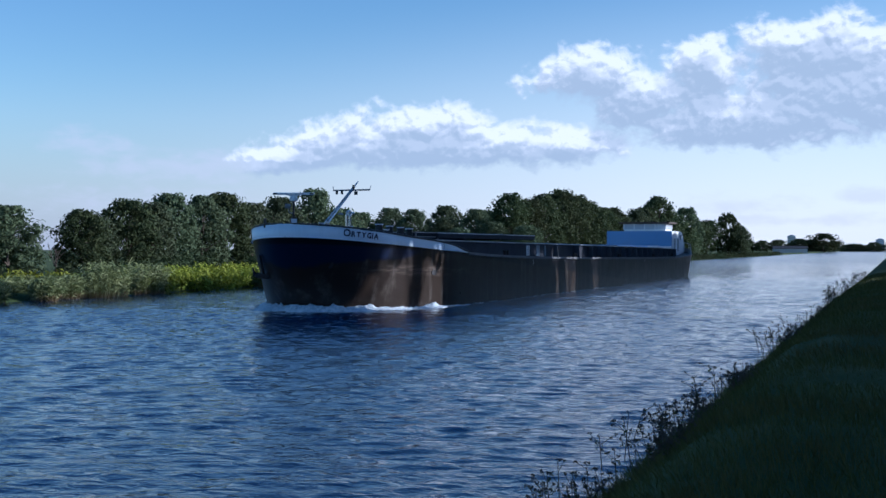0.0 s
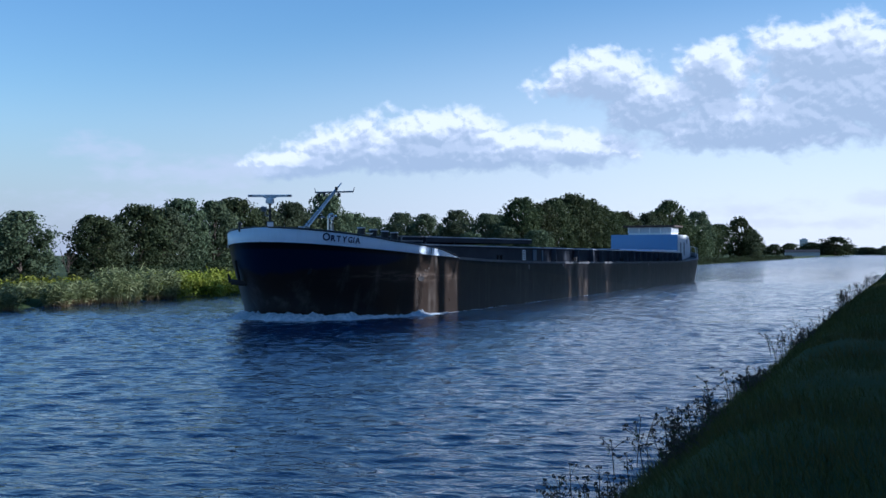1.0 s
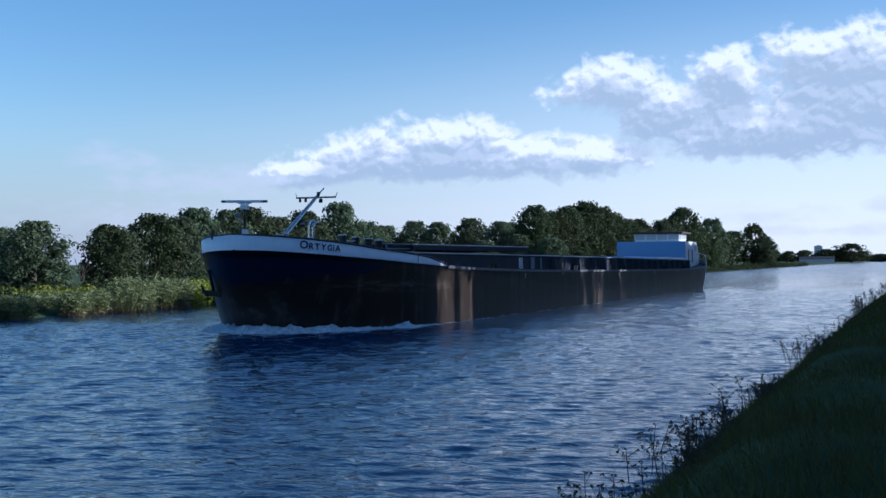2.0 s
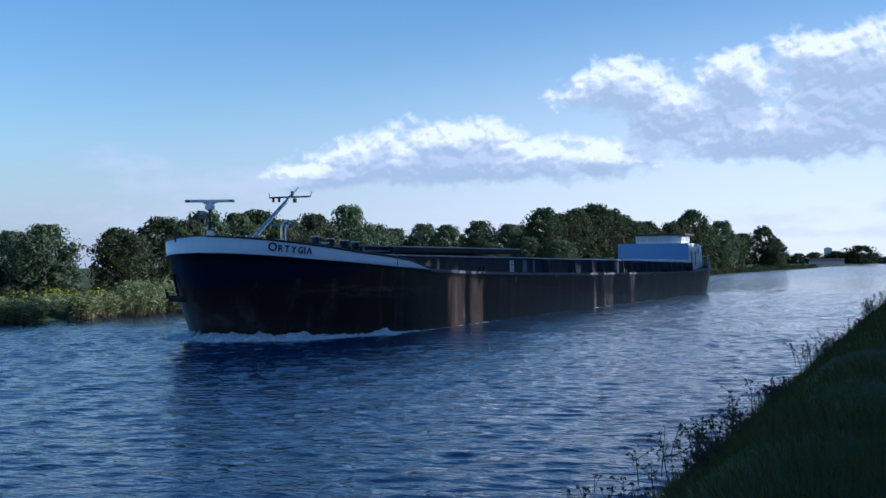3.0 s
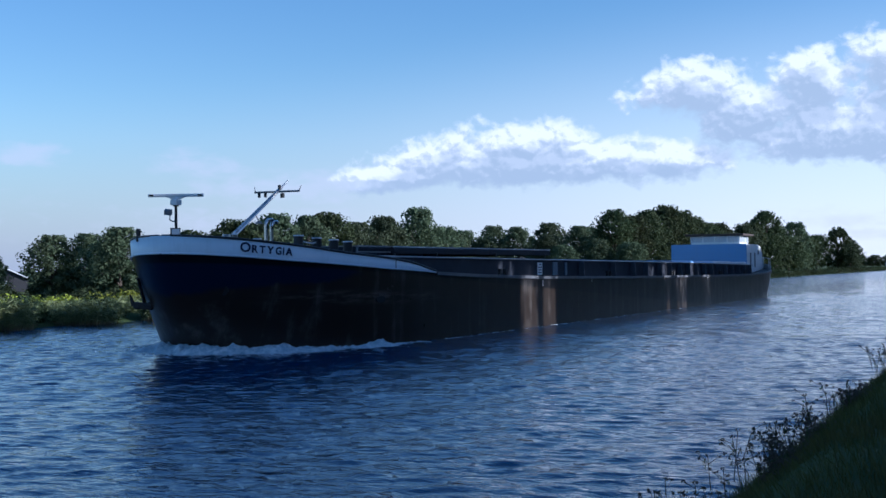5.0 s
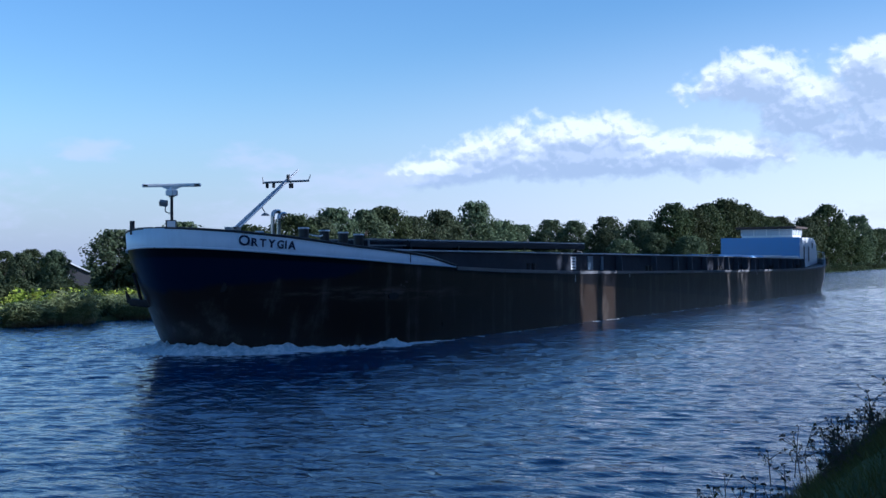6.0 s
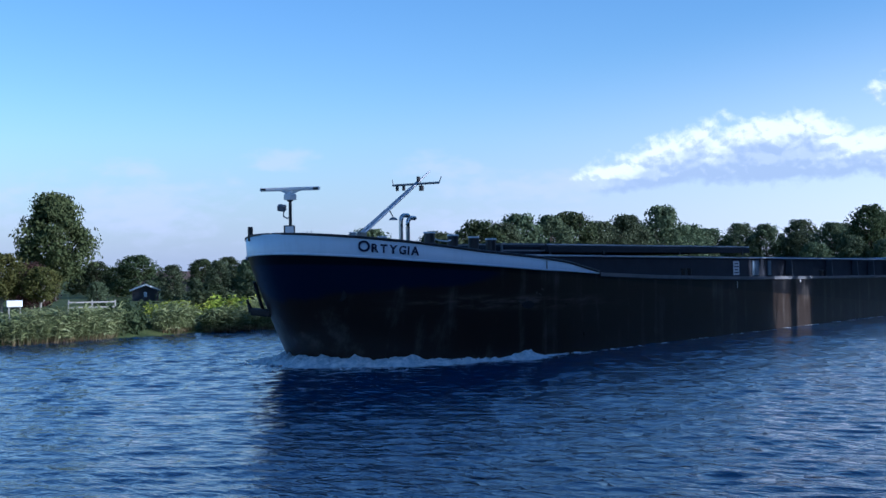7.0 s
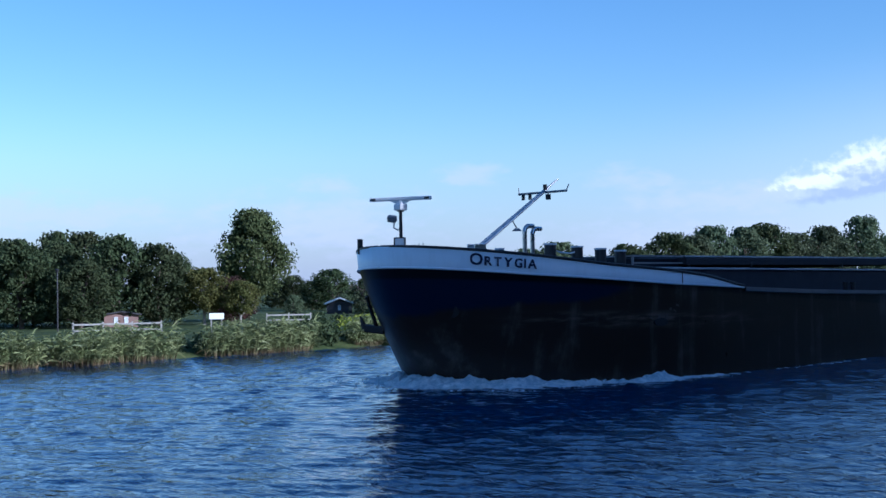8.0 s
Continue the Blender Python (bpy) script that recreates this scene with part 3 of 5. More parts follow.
def build_foredeck():
    fd = lambda y: DECK(y) - 0.05
    # radar
    bm = bmesh.new()
    tube(bm, (0, 0.85, fd(0.85)), (0, 0.85, 5.25), 0.055, 0.05, 12)
    tube(bm, (0, 0.85, 5.22), (0, 0.85, 5.26), 0.10, 0.10, 12)
    pole = part("radar_pole", bm, M_BLACK, ship, "black steel radar pole")
    bm = bmesh.new()
    box(bm, (0, 0.85, 5.36), (0.30, 0.30, 0.20), bevel=0.04)
    tube(bm, (0, 0.85, 5.44), (0, 0.85, 5.56), 0.09, 0.06, 12)
    part("gearbox", bm, M_WHITE, pole, "white radar gearbox")
    bm = bmesh.new()
    turn = Euler((0, 0, radians(25))).to_matrix()
    box(bm, (0, 0.85, 5.61), (1.96, 0.14, 0.11), turn, 0.03)
    v = [bm.verts.new(turn @ Vector(p) + Vector((0, 0.85, 0))) for p in ((-0.35, -0.03, 5.56), (0.35, -0.03, 5.56), (0.12, -0.03, 5.46), (-0.12, -0.03, 5.46),
                                                                        (-0.35, 0.03, 5.56), (0.35, 0.03, 5.56), (0.12, 0.03, 5.46), (-0.12, 0.03, 5.46))]
    for q in ((0, 1, 2, 3), (7, 6, 5, 4), (0, 4, 5, 1), (3, 2, 6, 7), (1, 5, 6, 2), (0, 3, 7, 4)):
        bm.faces.new([v[i] for i in q])
    beam = part("radar_beam", bm, M_WHITE, pole, "white radar antenna bar")
    for s in (-1, 1):
        bm = bmesh.new()
        box(bm, turn @ Vector((0.86 * s, 0, 0)) + Vector((0, 0.85, 5.61)), (0.16, 0.15, 0.06), turn)
        part("dark_mark", bm, M_BLACK, beam)
    bm = bmesh.new()
    box(bm, (-0.24, 0.72, 5.02), (0.26, 0.16, 0.18), Euler((0.5, 0.15, 0.4)).to_matrix(), 0.02)
    pipe(bm, [(-0.18, 0.75, 4.92), (-0.2, 0.75, 4.75), (-0.08, 0.8, 4.68), (0, 0.85, 4.75)], 0.02, 6)
    part("horn_lamp", bm, M_GREY, pole, "grey lamp on the radar pole")
    bm = bmesh.new()
    box(bm, (0.05, 0.75, 4.32), (0.34, 0.16, 0.28), Euler((0, 0, radians(30))).to_matrix(), 0.02)
    fl = part("deck_floodlight", bm, M_BLACK, ship, "square black floodlight")
    bm = bmesh.new()
    n = Euler((0, 0, radians(30))).to_matrix()
    box(bm, Vector((0.05, 0.75, 4.32)) + n @ Vector((0.02, -0.083, 0)), (0.27, 0.012, 0.21), n)
    part("lens", bm, M_GLASS, fl)
    bm = bmesh.new()
    tube(bm, (0.05, 0.80, fd(0.8)), (0.05, 0.80, 4.2), 0.03, 0.03, 8)
    part("bracket", bm, M_BLACK, fl)
    # stem post
    bm = bmesh.new()
    box(bm, (-1.22, 0.30, 4.22), (0.10, 0.16, 0.46), bevel=0.03)
    part("stem_post", bm, M_BLACK, ship)
    # leaning signal mast of two tubes with a cross arm
    lo, hi = Vector((0, 4.05, 4.1)), Vector((0, 8.15, 6.55))
    d = hi - lo
    bm = bmesh.new()
    for x in (-0.09, 0.09):
        o = Vector((x, 0, 0))
        tube(bm, lo + o, lo + d * 0.86 + o * 0.5, 0.05, 0.04, 8)
    for i in range(7):
        q = lo + d * (0.10 + 0.11 * i)
        tube(bm, q - Vector((0.09, 0, 0)), q + Vector((0.09, 0, 0)), 0.02, 0.02, 6)
    tube(bm, lo + d * 0.78, hi, 0.045, 0.03, 8)
    mast = part("signal_mast", bm, M_STEEL, ship, "grey leaning twin-tube mast")
    c = lo + d * 0.80
    bm = bmesh.new()
    tube(bm, c + Vector((-1.05, 0, 0)), c + Vector((1.05, 0, 0)), 0.04, 0.04, 8)
    for s in (-1, 1):
        tube(bm, c + Vector((1.03 * s, 0, 0)), c + Vector((1.10 * s, 0.05, 0.22)), 0.02, 0.015, 6)
    arm = part("cross_arm", bm, M_GREY, mast)
    for x, dz, r in ((-0.85, -0.12, 0.06), (-0.55, -0.12, 0.06), (0.12, 0.17, 0.07), (0.25, -0.16, 0.09)):
        bm = bmesh.new()
        tube(bm, c + Vector((x, 0, dz - 0.09)), c + Vector((x, 0, dz + 0.09)), r, r, 10)
        tube(bm, c + Vector((x, 0, dz + (0.09 if dz < 0 else -0.09))), c + Vector((x, 0, 0)), 0.02, 0.02, 6)
        part("signal_lamp", bm, M_BLACK, arm)
    bm = bmesh.new()
    q = lo + d * 0.42 + Vector((0, 0.25, -0.38))
    tube(bm, q, q + Vector((0, 0, 0.09)), 0.17, 0.07, 12)
    tube(bm, q + Vector((0, 0, 0.09)), lo + d * 0.42, 0.02, 0.02, 6)
    part("mast_lamp", bm, M_GREY, mast)
    bm = bmesh.new()
    for x in (-0.16, 0.16):
        box(bm, (x, 4.1, 3.85), (0.05, 0.5, 0.9), bevel=0.01)
    tube(bm, (-0.2, 4.1, 4.12), (0.2, 4.1, 4.12), 0.06, 0.06, 8)
    part("mast_foot", bm, M_STEEL, mast)
    # bent exhaust pipes
    for x, y, h in ((0.35, 6.0, 4.90), (0.35, 6.38, 4.82)):
        bm = bmesh.new()
        pipe(bm, [(x, y, fd(y)), (x, y, h - 0.18), (x, y + 0.05, h - 0.06), (x, y + 0.16, h), (x, y + 0.42, h)], 0.075, 10)
        part("exhaust_pipe", bm, M_STEEL, ship, "bright bent exhaust pipe")
    # bollards behind the bulwark
    for y, x, r, top in ((4.2, 2.95, 0.18, 4.22), (5.4, 3.0, 0.18, 4.15), (6.3, 3.2, 0.18, 4.09), (7.1, 3.35, 0.18, 4.03), (3.1, 1.9, 0.14, 4.10)):
        for side in (1, -1):
            bm = bmesh.new()
            tube(bm, (side * x, y, fd(y)), (side * x, y, top - 0.05), r, r, 16)
            post = part("bollard", bm, M_BLACK, ship, "black steel bollard with a pale cap")
            bm = bmesh.new()
            tube(bm, (side * x, y, top - 0.05), (side * x, y, top), r * 1.14, r * 1.05, 16)
            part("cap", bm, M_TRIM, post)
    # winch, vents, hatch, little aerials
    bm = bmesh.new()
    tube(bm, (-0.6, 2.9, 3.75), (0.6, 2.9, 3.75), 0.30, 0.30, 18)
    for x in (-0.65, 0, 0.65):
        tube(bm, (x - 0.04, 2.9, 3.75), (x + 0.04, 2.9, 3.75), 0.36, 0.36, 18)
    box(bm, (0, 3.0, 3.45), (1.6, 0.9, 0.25), bevel=0.02)
    part("anchor_winch", bm, M_BLACK, ship, "black anchor winch")
    for x, y in ((0.2, 2.0), (-1.3, 4.0), (1.2, 7.6)):
        bm = bmesh.new()
        z = curve_at(RAIL, y)
        tube(bm, (x, y, fd(y)), (x, y, z + 0.02), 0.09, 0.09, 12)
        tube(bm, (x, y, z + 0.02), (x, y, z + 0.10), 0.20, 0.15, 14)
        part("vent", bm, M_BLACK, ship)
    for x, y in ((0.3, 1.3), (0.6, 2.6), (0.5, 3.5), (0.8, 6.2)):
        bm = bmesh.new()
        z = curve_at(RAIL, y)
        tube(bm, (x, y, fd(y)), (x, y, z + 0.24), 0.014, 0.014, 6)
        tube(bm, (x - 0.18, y, z + 0.16), (x + 0.18, y, z + 0.16), 0.012, 0.012, 6)
        tube(bm, (x + 0.18, y, z + 0.16), (x + 0.18, y, z + 0.25), 0.012, 0.012, 6)
        tube(bm, (x - 0.18, y, z + 0.16), (x - 0.18, y, z + 0.22), 0.012, 0.012, 6)
        part("aerial", bm, M_GREY, ship)
    bm = bmesh.new()
    pts = [(2.98, 4.3, 4.02), (3.02, 4.6, 3.95), (3.05, 5.0, 3.92), (3.04, 5.3, 3.97)]
    pipe(bm, pts, 0.025, 6)
    part("mooring_line", bm, M_WHITE, ship, "pale slack mooring line")
    # anchor housed on the far bow, with its pipe; a pipe mouth on the near bow
    bm = bmesh.new()
    tube(bm, (-2.00, 1.22, 2.70), (-2.05, 1.66, 1.75), 0.06, 0.06, 8)
    box(bm, (-2.08, 1.62, 1.68), (0.70, 0.24, 0.24), Euler((0.1, 0.1, 0.4)).to_matrix(), 0.05)
    for s in (-0.36, 0.36):
        tube(bm, (-2.08 + s, 1.62 + s * 0.3, 1.7), (-2.08 + s * 1.2, 1.50 + s * 0.3, 2.1), 0.10, 0.03, 8)
    part("anchor", bm, M_DARK, ship, "black stockless anchor")
    bm = bmesh.new()
    tube(bm, (1.50, 1.75, 2.40), (1.66, 1.28, 2.26), 0.20, 0.20, 16)
    part("hawse_pipe", bm, M_DARK, ship)


build_foredeck()


def build_house():
    z0 = DECK(80) - 0.05
    bm = bmesh.new()
    sec = [(78.1, 4.78), (83.1, 4.78), (84.0, 4.62), (84.6, 4.2), (85.0, 3.4), (85.1, z0)]
    for x in (-3.4, 3.4):
        bm.faces.new([bm.verts.new((x, y, z)) for y, z in [(78.1, z0)] + sec])
    bm.verts.ensure_lookup_table()
    n = len(sec) + 1
    for i in range(n - 1):
        bm.faces.new((bm.verts[i], bm.verts[i + 1], bm.verts[n + i + 1], bm.verts[n + i]))
    bmesh.ops.recalc_face_normals(bm, faces=bm.faces)
    house = part("deckhouse", bm, M_WHITE, ship, "white deckhouse with rounded after end")
    bm = bmesh.new()
    box(bm, (0, 78.02, (z0 + 4.80) / 2), (6.84, 0.12, 4.80 - z0), bevel=0.02)
    part("front_panel", bm, M_BLUE, house, "blue painted front of the deckhouse")
    for y, z, w, h in ((79.6, 3.35, 0.55, 1.35), (81.4, 3.35, 0.55, 1.35), (82.9, 4.1, 0.5, 0.5)):
        for side in (1, -1):
            bm = bmesh.new()
            box(bm, (side * 3.405, y, z), (0.05, w, h), bevel=0.02)
            win = part("side_window", bm, M_DARK, house)
            bm = bmesh.new()
            for dy, dz, sy, sz in ((0, h / 2, w + 0.1, 0.05), (0, -h / 2, w + 0.1, 0.05), (w / 2, 0, 0.05, h), (-w / 2, 0, 0.05, h)):
                box(bm, (side * 3.42, y + dy, z + dz), (0.06, sy, sz))
            part("window_frame", bm, M_WHITE, win)
    # wheelhouse
    x0, x1, ya, yb, za, zb = -1.75, 2.65, 78.6, 82.2, 4.78, 5.55
    bm = bmesh.new()
    box(bm, ((x0 + x1) / 2, (ya + yb) / 2, za + 0.1), (x1 - x0, yb - ya, 0.24), bevel=0.02)
    wh = part("wheelhouse", bm, M_WHITE, ship, "low white wheelhouse with windows all round")
    posts = [(x, y) for x in (x0, x1) for y in (ya, ya + 1.2, ya + 2.4, yb)] + [(x0 + (x1 - x0) * k / 4, y) for k in (1, 2, 3) for y in (ya, yb)]
    for x, y in posts:
        bm = bmesh.new()
        box(bm, (x, y, (za + zb) / 2 + 0.1), (0.09, 0.09, zb - za - 0.2))
        part("post", bm, M_WHITE, wh)
    for k in range(4):
        for y in (ya, yb):
            bm = bmesh.new()
            w = (x1 - x0) / 4
            box(bm, (x0 + w * (k + 0.5), y, (za + zb) / 2 + 0.1), (w - 0.12, 0.02, zb - za - 0.22))
            part("pane", bm, M_GLASS, wh)
    for k in range(3):
        for x in (x0, x1):
            bm = bmesh.new()
            box(bm, (x, ya + 1.2 * (k + 0.5), (za + zb) / 2 + 0.1), (0.02, 1.08, zb - za - 0.22))
            part("pane", bm, M_GLASS, wh)
    bm = bmesh.new()
    box(bm, ((x0 + x1) / 2, (ya + yb) / 2, zb + 0.10), (x1 - x0 + 0.9, yb - ya + 0.8, 0.18), bevel=0.03)
    part("roof", bm, M_ROOFBROWN, wh, "brown wheelhouse roof with overhang")
    # after deck: bulwark, rail, lamp pole
    a0 = station_for(80.5)
    for side in (1, -1):
        rows = []
        st = [a0 + (1 - a0) * i / 24 for i in range(25)]
        for o, up in ((0.0, 0), (0.02, 1), (-0.05, 1), (-0.06, 0)):
            line = []
            for a in st:
                x, y = outline(a, 1.0)
                f = min(1, (y - 80.5) / 3.0)
                line.append((side * max(0, x + o), y, curve_at(SHEER, y) + up * 0.42 * f))
            rows.append(line)
        v, f = skin(rows, False)
        mesh_object("stern_bulwark", v, f, M_GREY, False, ship)
    for y in (82.5, 83.8, 85.0, 86.0):
        for side in (1, -1):
            x = outline(station_for(y), 1.0)[0] - 0.08
            bm = bmesh.new()
            tube(bm, (side * x, y, DECK(y)), (side * x, y, DECK(y) + 1.0), 0.022, 0.022, 6)
            part("rail_post", bm, M_WHITE, ship)
    for side in (1, -1):
        bm = bmesh.new()
        pipe(bm, [(side * (outline(station_for(y), 1.0)[0] - 0.08), y, DECK(y) + 1.0) for y in (82.5, 83.8, 85.0, 86.0)], 0.024, 6)
        part("stern_rail", bm, M_WHITE, ship)
    bm = bmesh.new()
    box(bm, (2.2, 85.7, DECK(85.7) + 0.5), (0.9, 0.5, 0.9), bevel=0.05)
    part("deck_locker", bm, M_BLACK, ship)


build_house()


def build_scars():
    """Draught marks, welds and dents on the near side."""
    for y, z, h in ((24.1, 2.14, 0.30), (31.6, 2.22, 0.22), (58.0, 1.95, 0.2)):
        bm = bmesh.new()
        box(bm, (HALF + 0.012, y, z), (0.012, 0.05, h))
        part("draught_mark", bm, M_WHITE, ship)
    # dark side port with scraped paint round it
    y = 7.5
    x = outline(station_for(y, 0.55), 0.55)[0]
    bm = bmesh.new()
    tube(bm, (x - 0.10, y, 1.78), (x + 0.03, y - 0.02, 1.78), 0.22, 0.22, 18)
    bmesh.ops.scale(bm, vec=(1, 1.4, 0.6), verts=bm.verts, space=Matrix.Translation((-x, -y, -1.78)))
    port = part("side_port", bm, M_DARK, ship)
    rng = random.Random(2)
    for i in range(7):
        bm = bmesh.new()
        yy, zz = y + rng.uniform(-0.5, 0.7), 1.95 + rng.uniform(-0.05, 0.35)
        xx = outline(station_for(yy, 0.6), 0.6)[0]
        box(bm, (xx + 0.035, yy, zz), (0.012, rng.uniform(0.04, 0.22), rng.uniform(0.02, 0.12)), Euler((rng.uniform(-0.6, 0.6), 0, -0.12)).to_matrix())
        part("scrape", bm, M_SCRAPE, port)
    for y in (8.4,):
        bm = bmesh.new()
        x = outline(station_for(y), 1.0)[0]
        box(bm, (x + 0.055, y, (curve_at(SHEER, y) + curve_at(RAIL, y)) / 2), (0.012, 0.035, 0.40))
        part("weld_seam", bm, M_BLACK, ship)


build_scars()

# ---------------------------------------------------------------- bow wave and wash, carried along with the ship
def foam_material():
    m, k, p, co = material("foam", 0.7, 0.0, 0.3)
    n = k.noise(co, 4.0, 6.0, 0.7)
    k.put(p.inputs["Base Color"], k.mix(k.smooth(n, 0.35, 0.65), (0.45, 0.56, 0.62, 1), (0.90, 0.92, 0.93, 1)))
    bump(k, p, k.noise(co, 9.0, 6.0, 0.7), 0.8, 0.08)
    return m


M_FOAM = foam_material()


def build_bow_wave():
    rng = random.Random(5)
    verts, faces = [], []

    def lump(c, r, flat):
        base = len(verts)
        rings = ((0.0, 1.0), (0.55, 0.8), (0.95, 0.3))
        ph = rng.random() * 6
        for zz, rr in rings:
            for i in range(7):
                a = ph + i * 2 * math.pi / 7
                q = rr * r * rng.uniform(0.75, 1.25)
                verts.append((c[0] + q * math.cos(a), c[1] + q * math.sin(a) * 1.5, c[2] + zz * r * flat))
        for j in range(2):
            for i in range(7):
                k = (i + 1) % 7
                faces.append((base + j * 7 + i, base + j * 7 + k, base + j * 7 + 7 + k, base + j * 7 + 7 + i))
        faces.append(tuple(base + 14 + i for i in range(7)))

    s0 = 0.7 / (3.4 + 0.7)
    # the breaking crest itself, one rough sheet each side
    for side in (1, -1):
        na, no, base = 170, 9, len(verts)
        for i in range(na + 1):
            a = 0.40 * (i / na) ** 1.2
            x, y = outline(a, s0)
            x2, y2 = outline(a + 0.004, s0)
            t = Vector((x2 - x, y2 - y)).normalized()
            far = y - 2.0
            strong = math.exp(-max(0, far) / 3.4) + 0.45 * math.exp(-((far - 5.4) / 0.6) ** 2) + 0.10
            wide = (0.35 + 1.0 * strong) * (0.75 + 0.6 * abs(noise.noise((y * 1.3, side * 3.0, 1.0))))
            for j in range(no):
                q = j / (no - 1)
                off = -0.08 + wide * q
                rough = 0.45 + 0.9 * abs(noise.noise((x * 2.2 + off * 3, y * 2.2, side))) + 0.35 * noise.noise((x * 6 + off * 7, y * 6, 5.0))
                h = 0.48 * strong * math.sin(min(1, q * 1.9 + 0.25) * math.pi / 1.6) * (1 - q) ** 0.6 * rough - 0.03 * q - 0.02
                verts.append((side * (x + t.y * off), y - t.x * off - 0.20 * off, h))
        for i in range(na):
            for j in range(no - 1):
                k = base + i * no + j
                faces.append((k, k + 1, k + no + 1, k + no) if side == 1 else (k, k + no, k + no + 1, k + 1))
    for side in (1, -1):
        for i in range(900 if side == 1 else 500):
            a = 0.40 * rng.random() ** 1.25
            x, y = outline(a, s0)
            x2, y2 = outline(a + 0.004, s0)
            t = Vector((x2 - x, y2 - y)).normalized()
            far = y - 2.0
            strong = math.exp(-max(0, far) / 3.2) + 0.35 * math.exp(-((far - 5.4) / 0.7) ** 2) + 0.10
            off = abs(rng.gauss(0, 0.42)) * (0.5 + strong) + 0.02
            h = 0.30 * strong * math.exp(-off * 1.3)
            r = rng.uniform(0.012, 0.05) * (0.4 + 0.9 * strong)
            lump((side * (x + t.y * off), y - t.x * off - 0.25 * off, h * rng.uniform(0.0, 1.0) ** 0.8 - 0.01), r, rng.uniform(0.35, 0.8))
        # spray thrown forward and aside
        for i in range(700):
            d = rng.random() ** 1.4 * (3.4 if side == 1 else 4.6)
            a = rng.uniform(0.0, 0.10)
            x, y = outline(a, s0)
            lump((side * (x + d * 0.75 + rng.gauss(0, 0.18)), y - 0.15 + d * rng.uniform(-0.2, 0.35), 0.16 * math.exp(-d * 0.9) * rng.random() - 0.015), rng.uniform(0.02, 0.09) * math.exp(-d * 0.25), 0.35)
        # thin wash along the side
        for i in range(1100 if side == 1 else 300):
            yy = 10 + 74 * rng.random() ** 1.7
            off = abs(rng.gauss(0, 0.10)) + 0.03 + 0.10 * abs(noise.noise((yy * 0.4, 0, side)))
            lump((side * (HALF + off), yy, -0.015), rng.uniform(0.03, 0.09), 0.22)
    ob = mesh_object("bow_wave", verts, faces, M_FOAM, True)
    return tagged(ob, "white churning bow wave and thin wash along the hull", "bow wave", kind="stuff")


bow_wave = build_bow_wave()

# ---------------------------------------------------------------- trees
M_BARK = painted("bark", (0.075, 0.058, 0.042), (0.12, 0.10, 0.08), 0.9, 0.0, 4.0, 0.7)
M_PALEBARK = painted("pale_bark", (0.26, 0.24, 0.21), (0.10, 0.09, 0.08), 0.85, 0.0, 3.0, 0.6)
M_WILLOW = leafy("willow_leaves", (0.045, 0.066, 0.034), (0.115, 0.145, 0.078), (0.092, 0.108, 0.052))
M_OAK = leafy("oak_leaves", (0.026, 0.040, 0.018), (0.066, 0.086, 0.036), (0.072, 0.078, 0.032))
M_POPLAR = leafy("poplar_leaves", (0.040, 0.056, 0.020), (0.100, 0.118, 0.046), (0.092, 0.098, 0.036))
M_COPPER = leafy("copper_leaves", (0.040, 0.022, 0.020), (0.085, 0.045, 0.035), (0.055, 0.045, 0.025))
M_RUSSET = leafy("russet_leaves", (0.055, 0.062, 0.018), (0.120, 0.115, 0.032), (0.060, 0.080, 0.024))

M_WEED = leafy("weed_leaves", (0.040, 0.062, 0.022), (0.085, 0.115, 0.040), (0.060, 0.060, 0.030))
# yellow-green leaves; part of the sunlight on them is put into the colour
M_GOLDEN = leafy("sunlit_yellow_green_leaves", (0.150, 0.190, 0.022), (0.320, 0.350, 0.040), (0.240, 0.250, 0.045), 0.5, 0.3)


def leaves(rng, centres, radii, per, size, squash=0.8):
    """Small folded leaf sprays on and in round clumps."""
    n = len(centres) * per
    c = np.repeat(np.array(centres, float), per, 0)
    r = np.repeat(np.array(radii, float), per)[:, None]
    d = rng.normal(size=(n, 3))
    d /= np.linalg.norm(d, axis=1)[:, None]
    d[:, 2] *= squash
    p = c + d * r * np.sqrt(rng.uniform(0.10, 1.55, (n, 1)))
    up = d + rng.normal(size=(n, 3)) * 0.42
    up /= np.linalg.norm(up, axis=1)[:, None]
    t = np.cross(up, rng.normal(size=(n, 3)))
    t /= np.linalg.norm(t, axis=1)[:, None]
    b = np.cross(up, t)
    s = (size * rng.uniform(0.55, 1.35, n))[:, None]
    v = np.empty((n, 4, 3))
    v[:, 0], v[:, 1], v[:, 2], v[:, 3] = p - t * s, p - b * s * 0.55 + up * s * 0.2, p + t * s, p + b * s * 0.55 + up * s * 0.12
    return v.reshape(-1, 3), np.arange(4 * n).reshape(-1, 4)


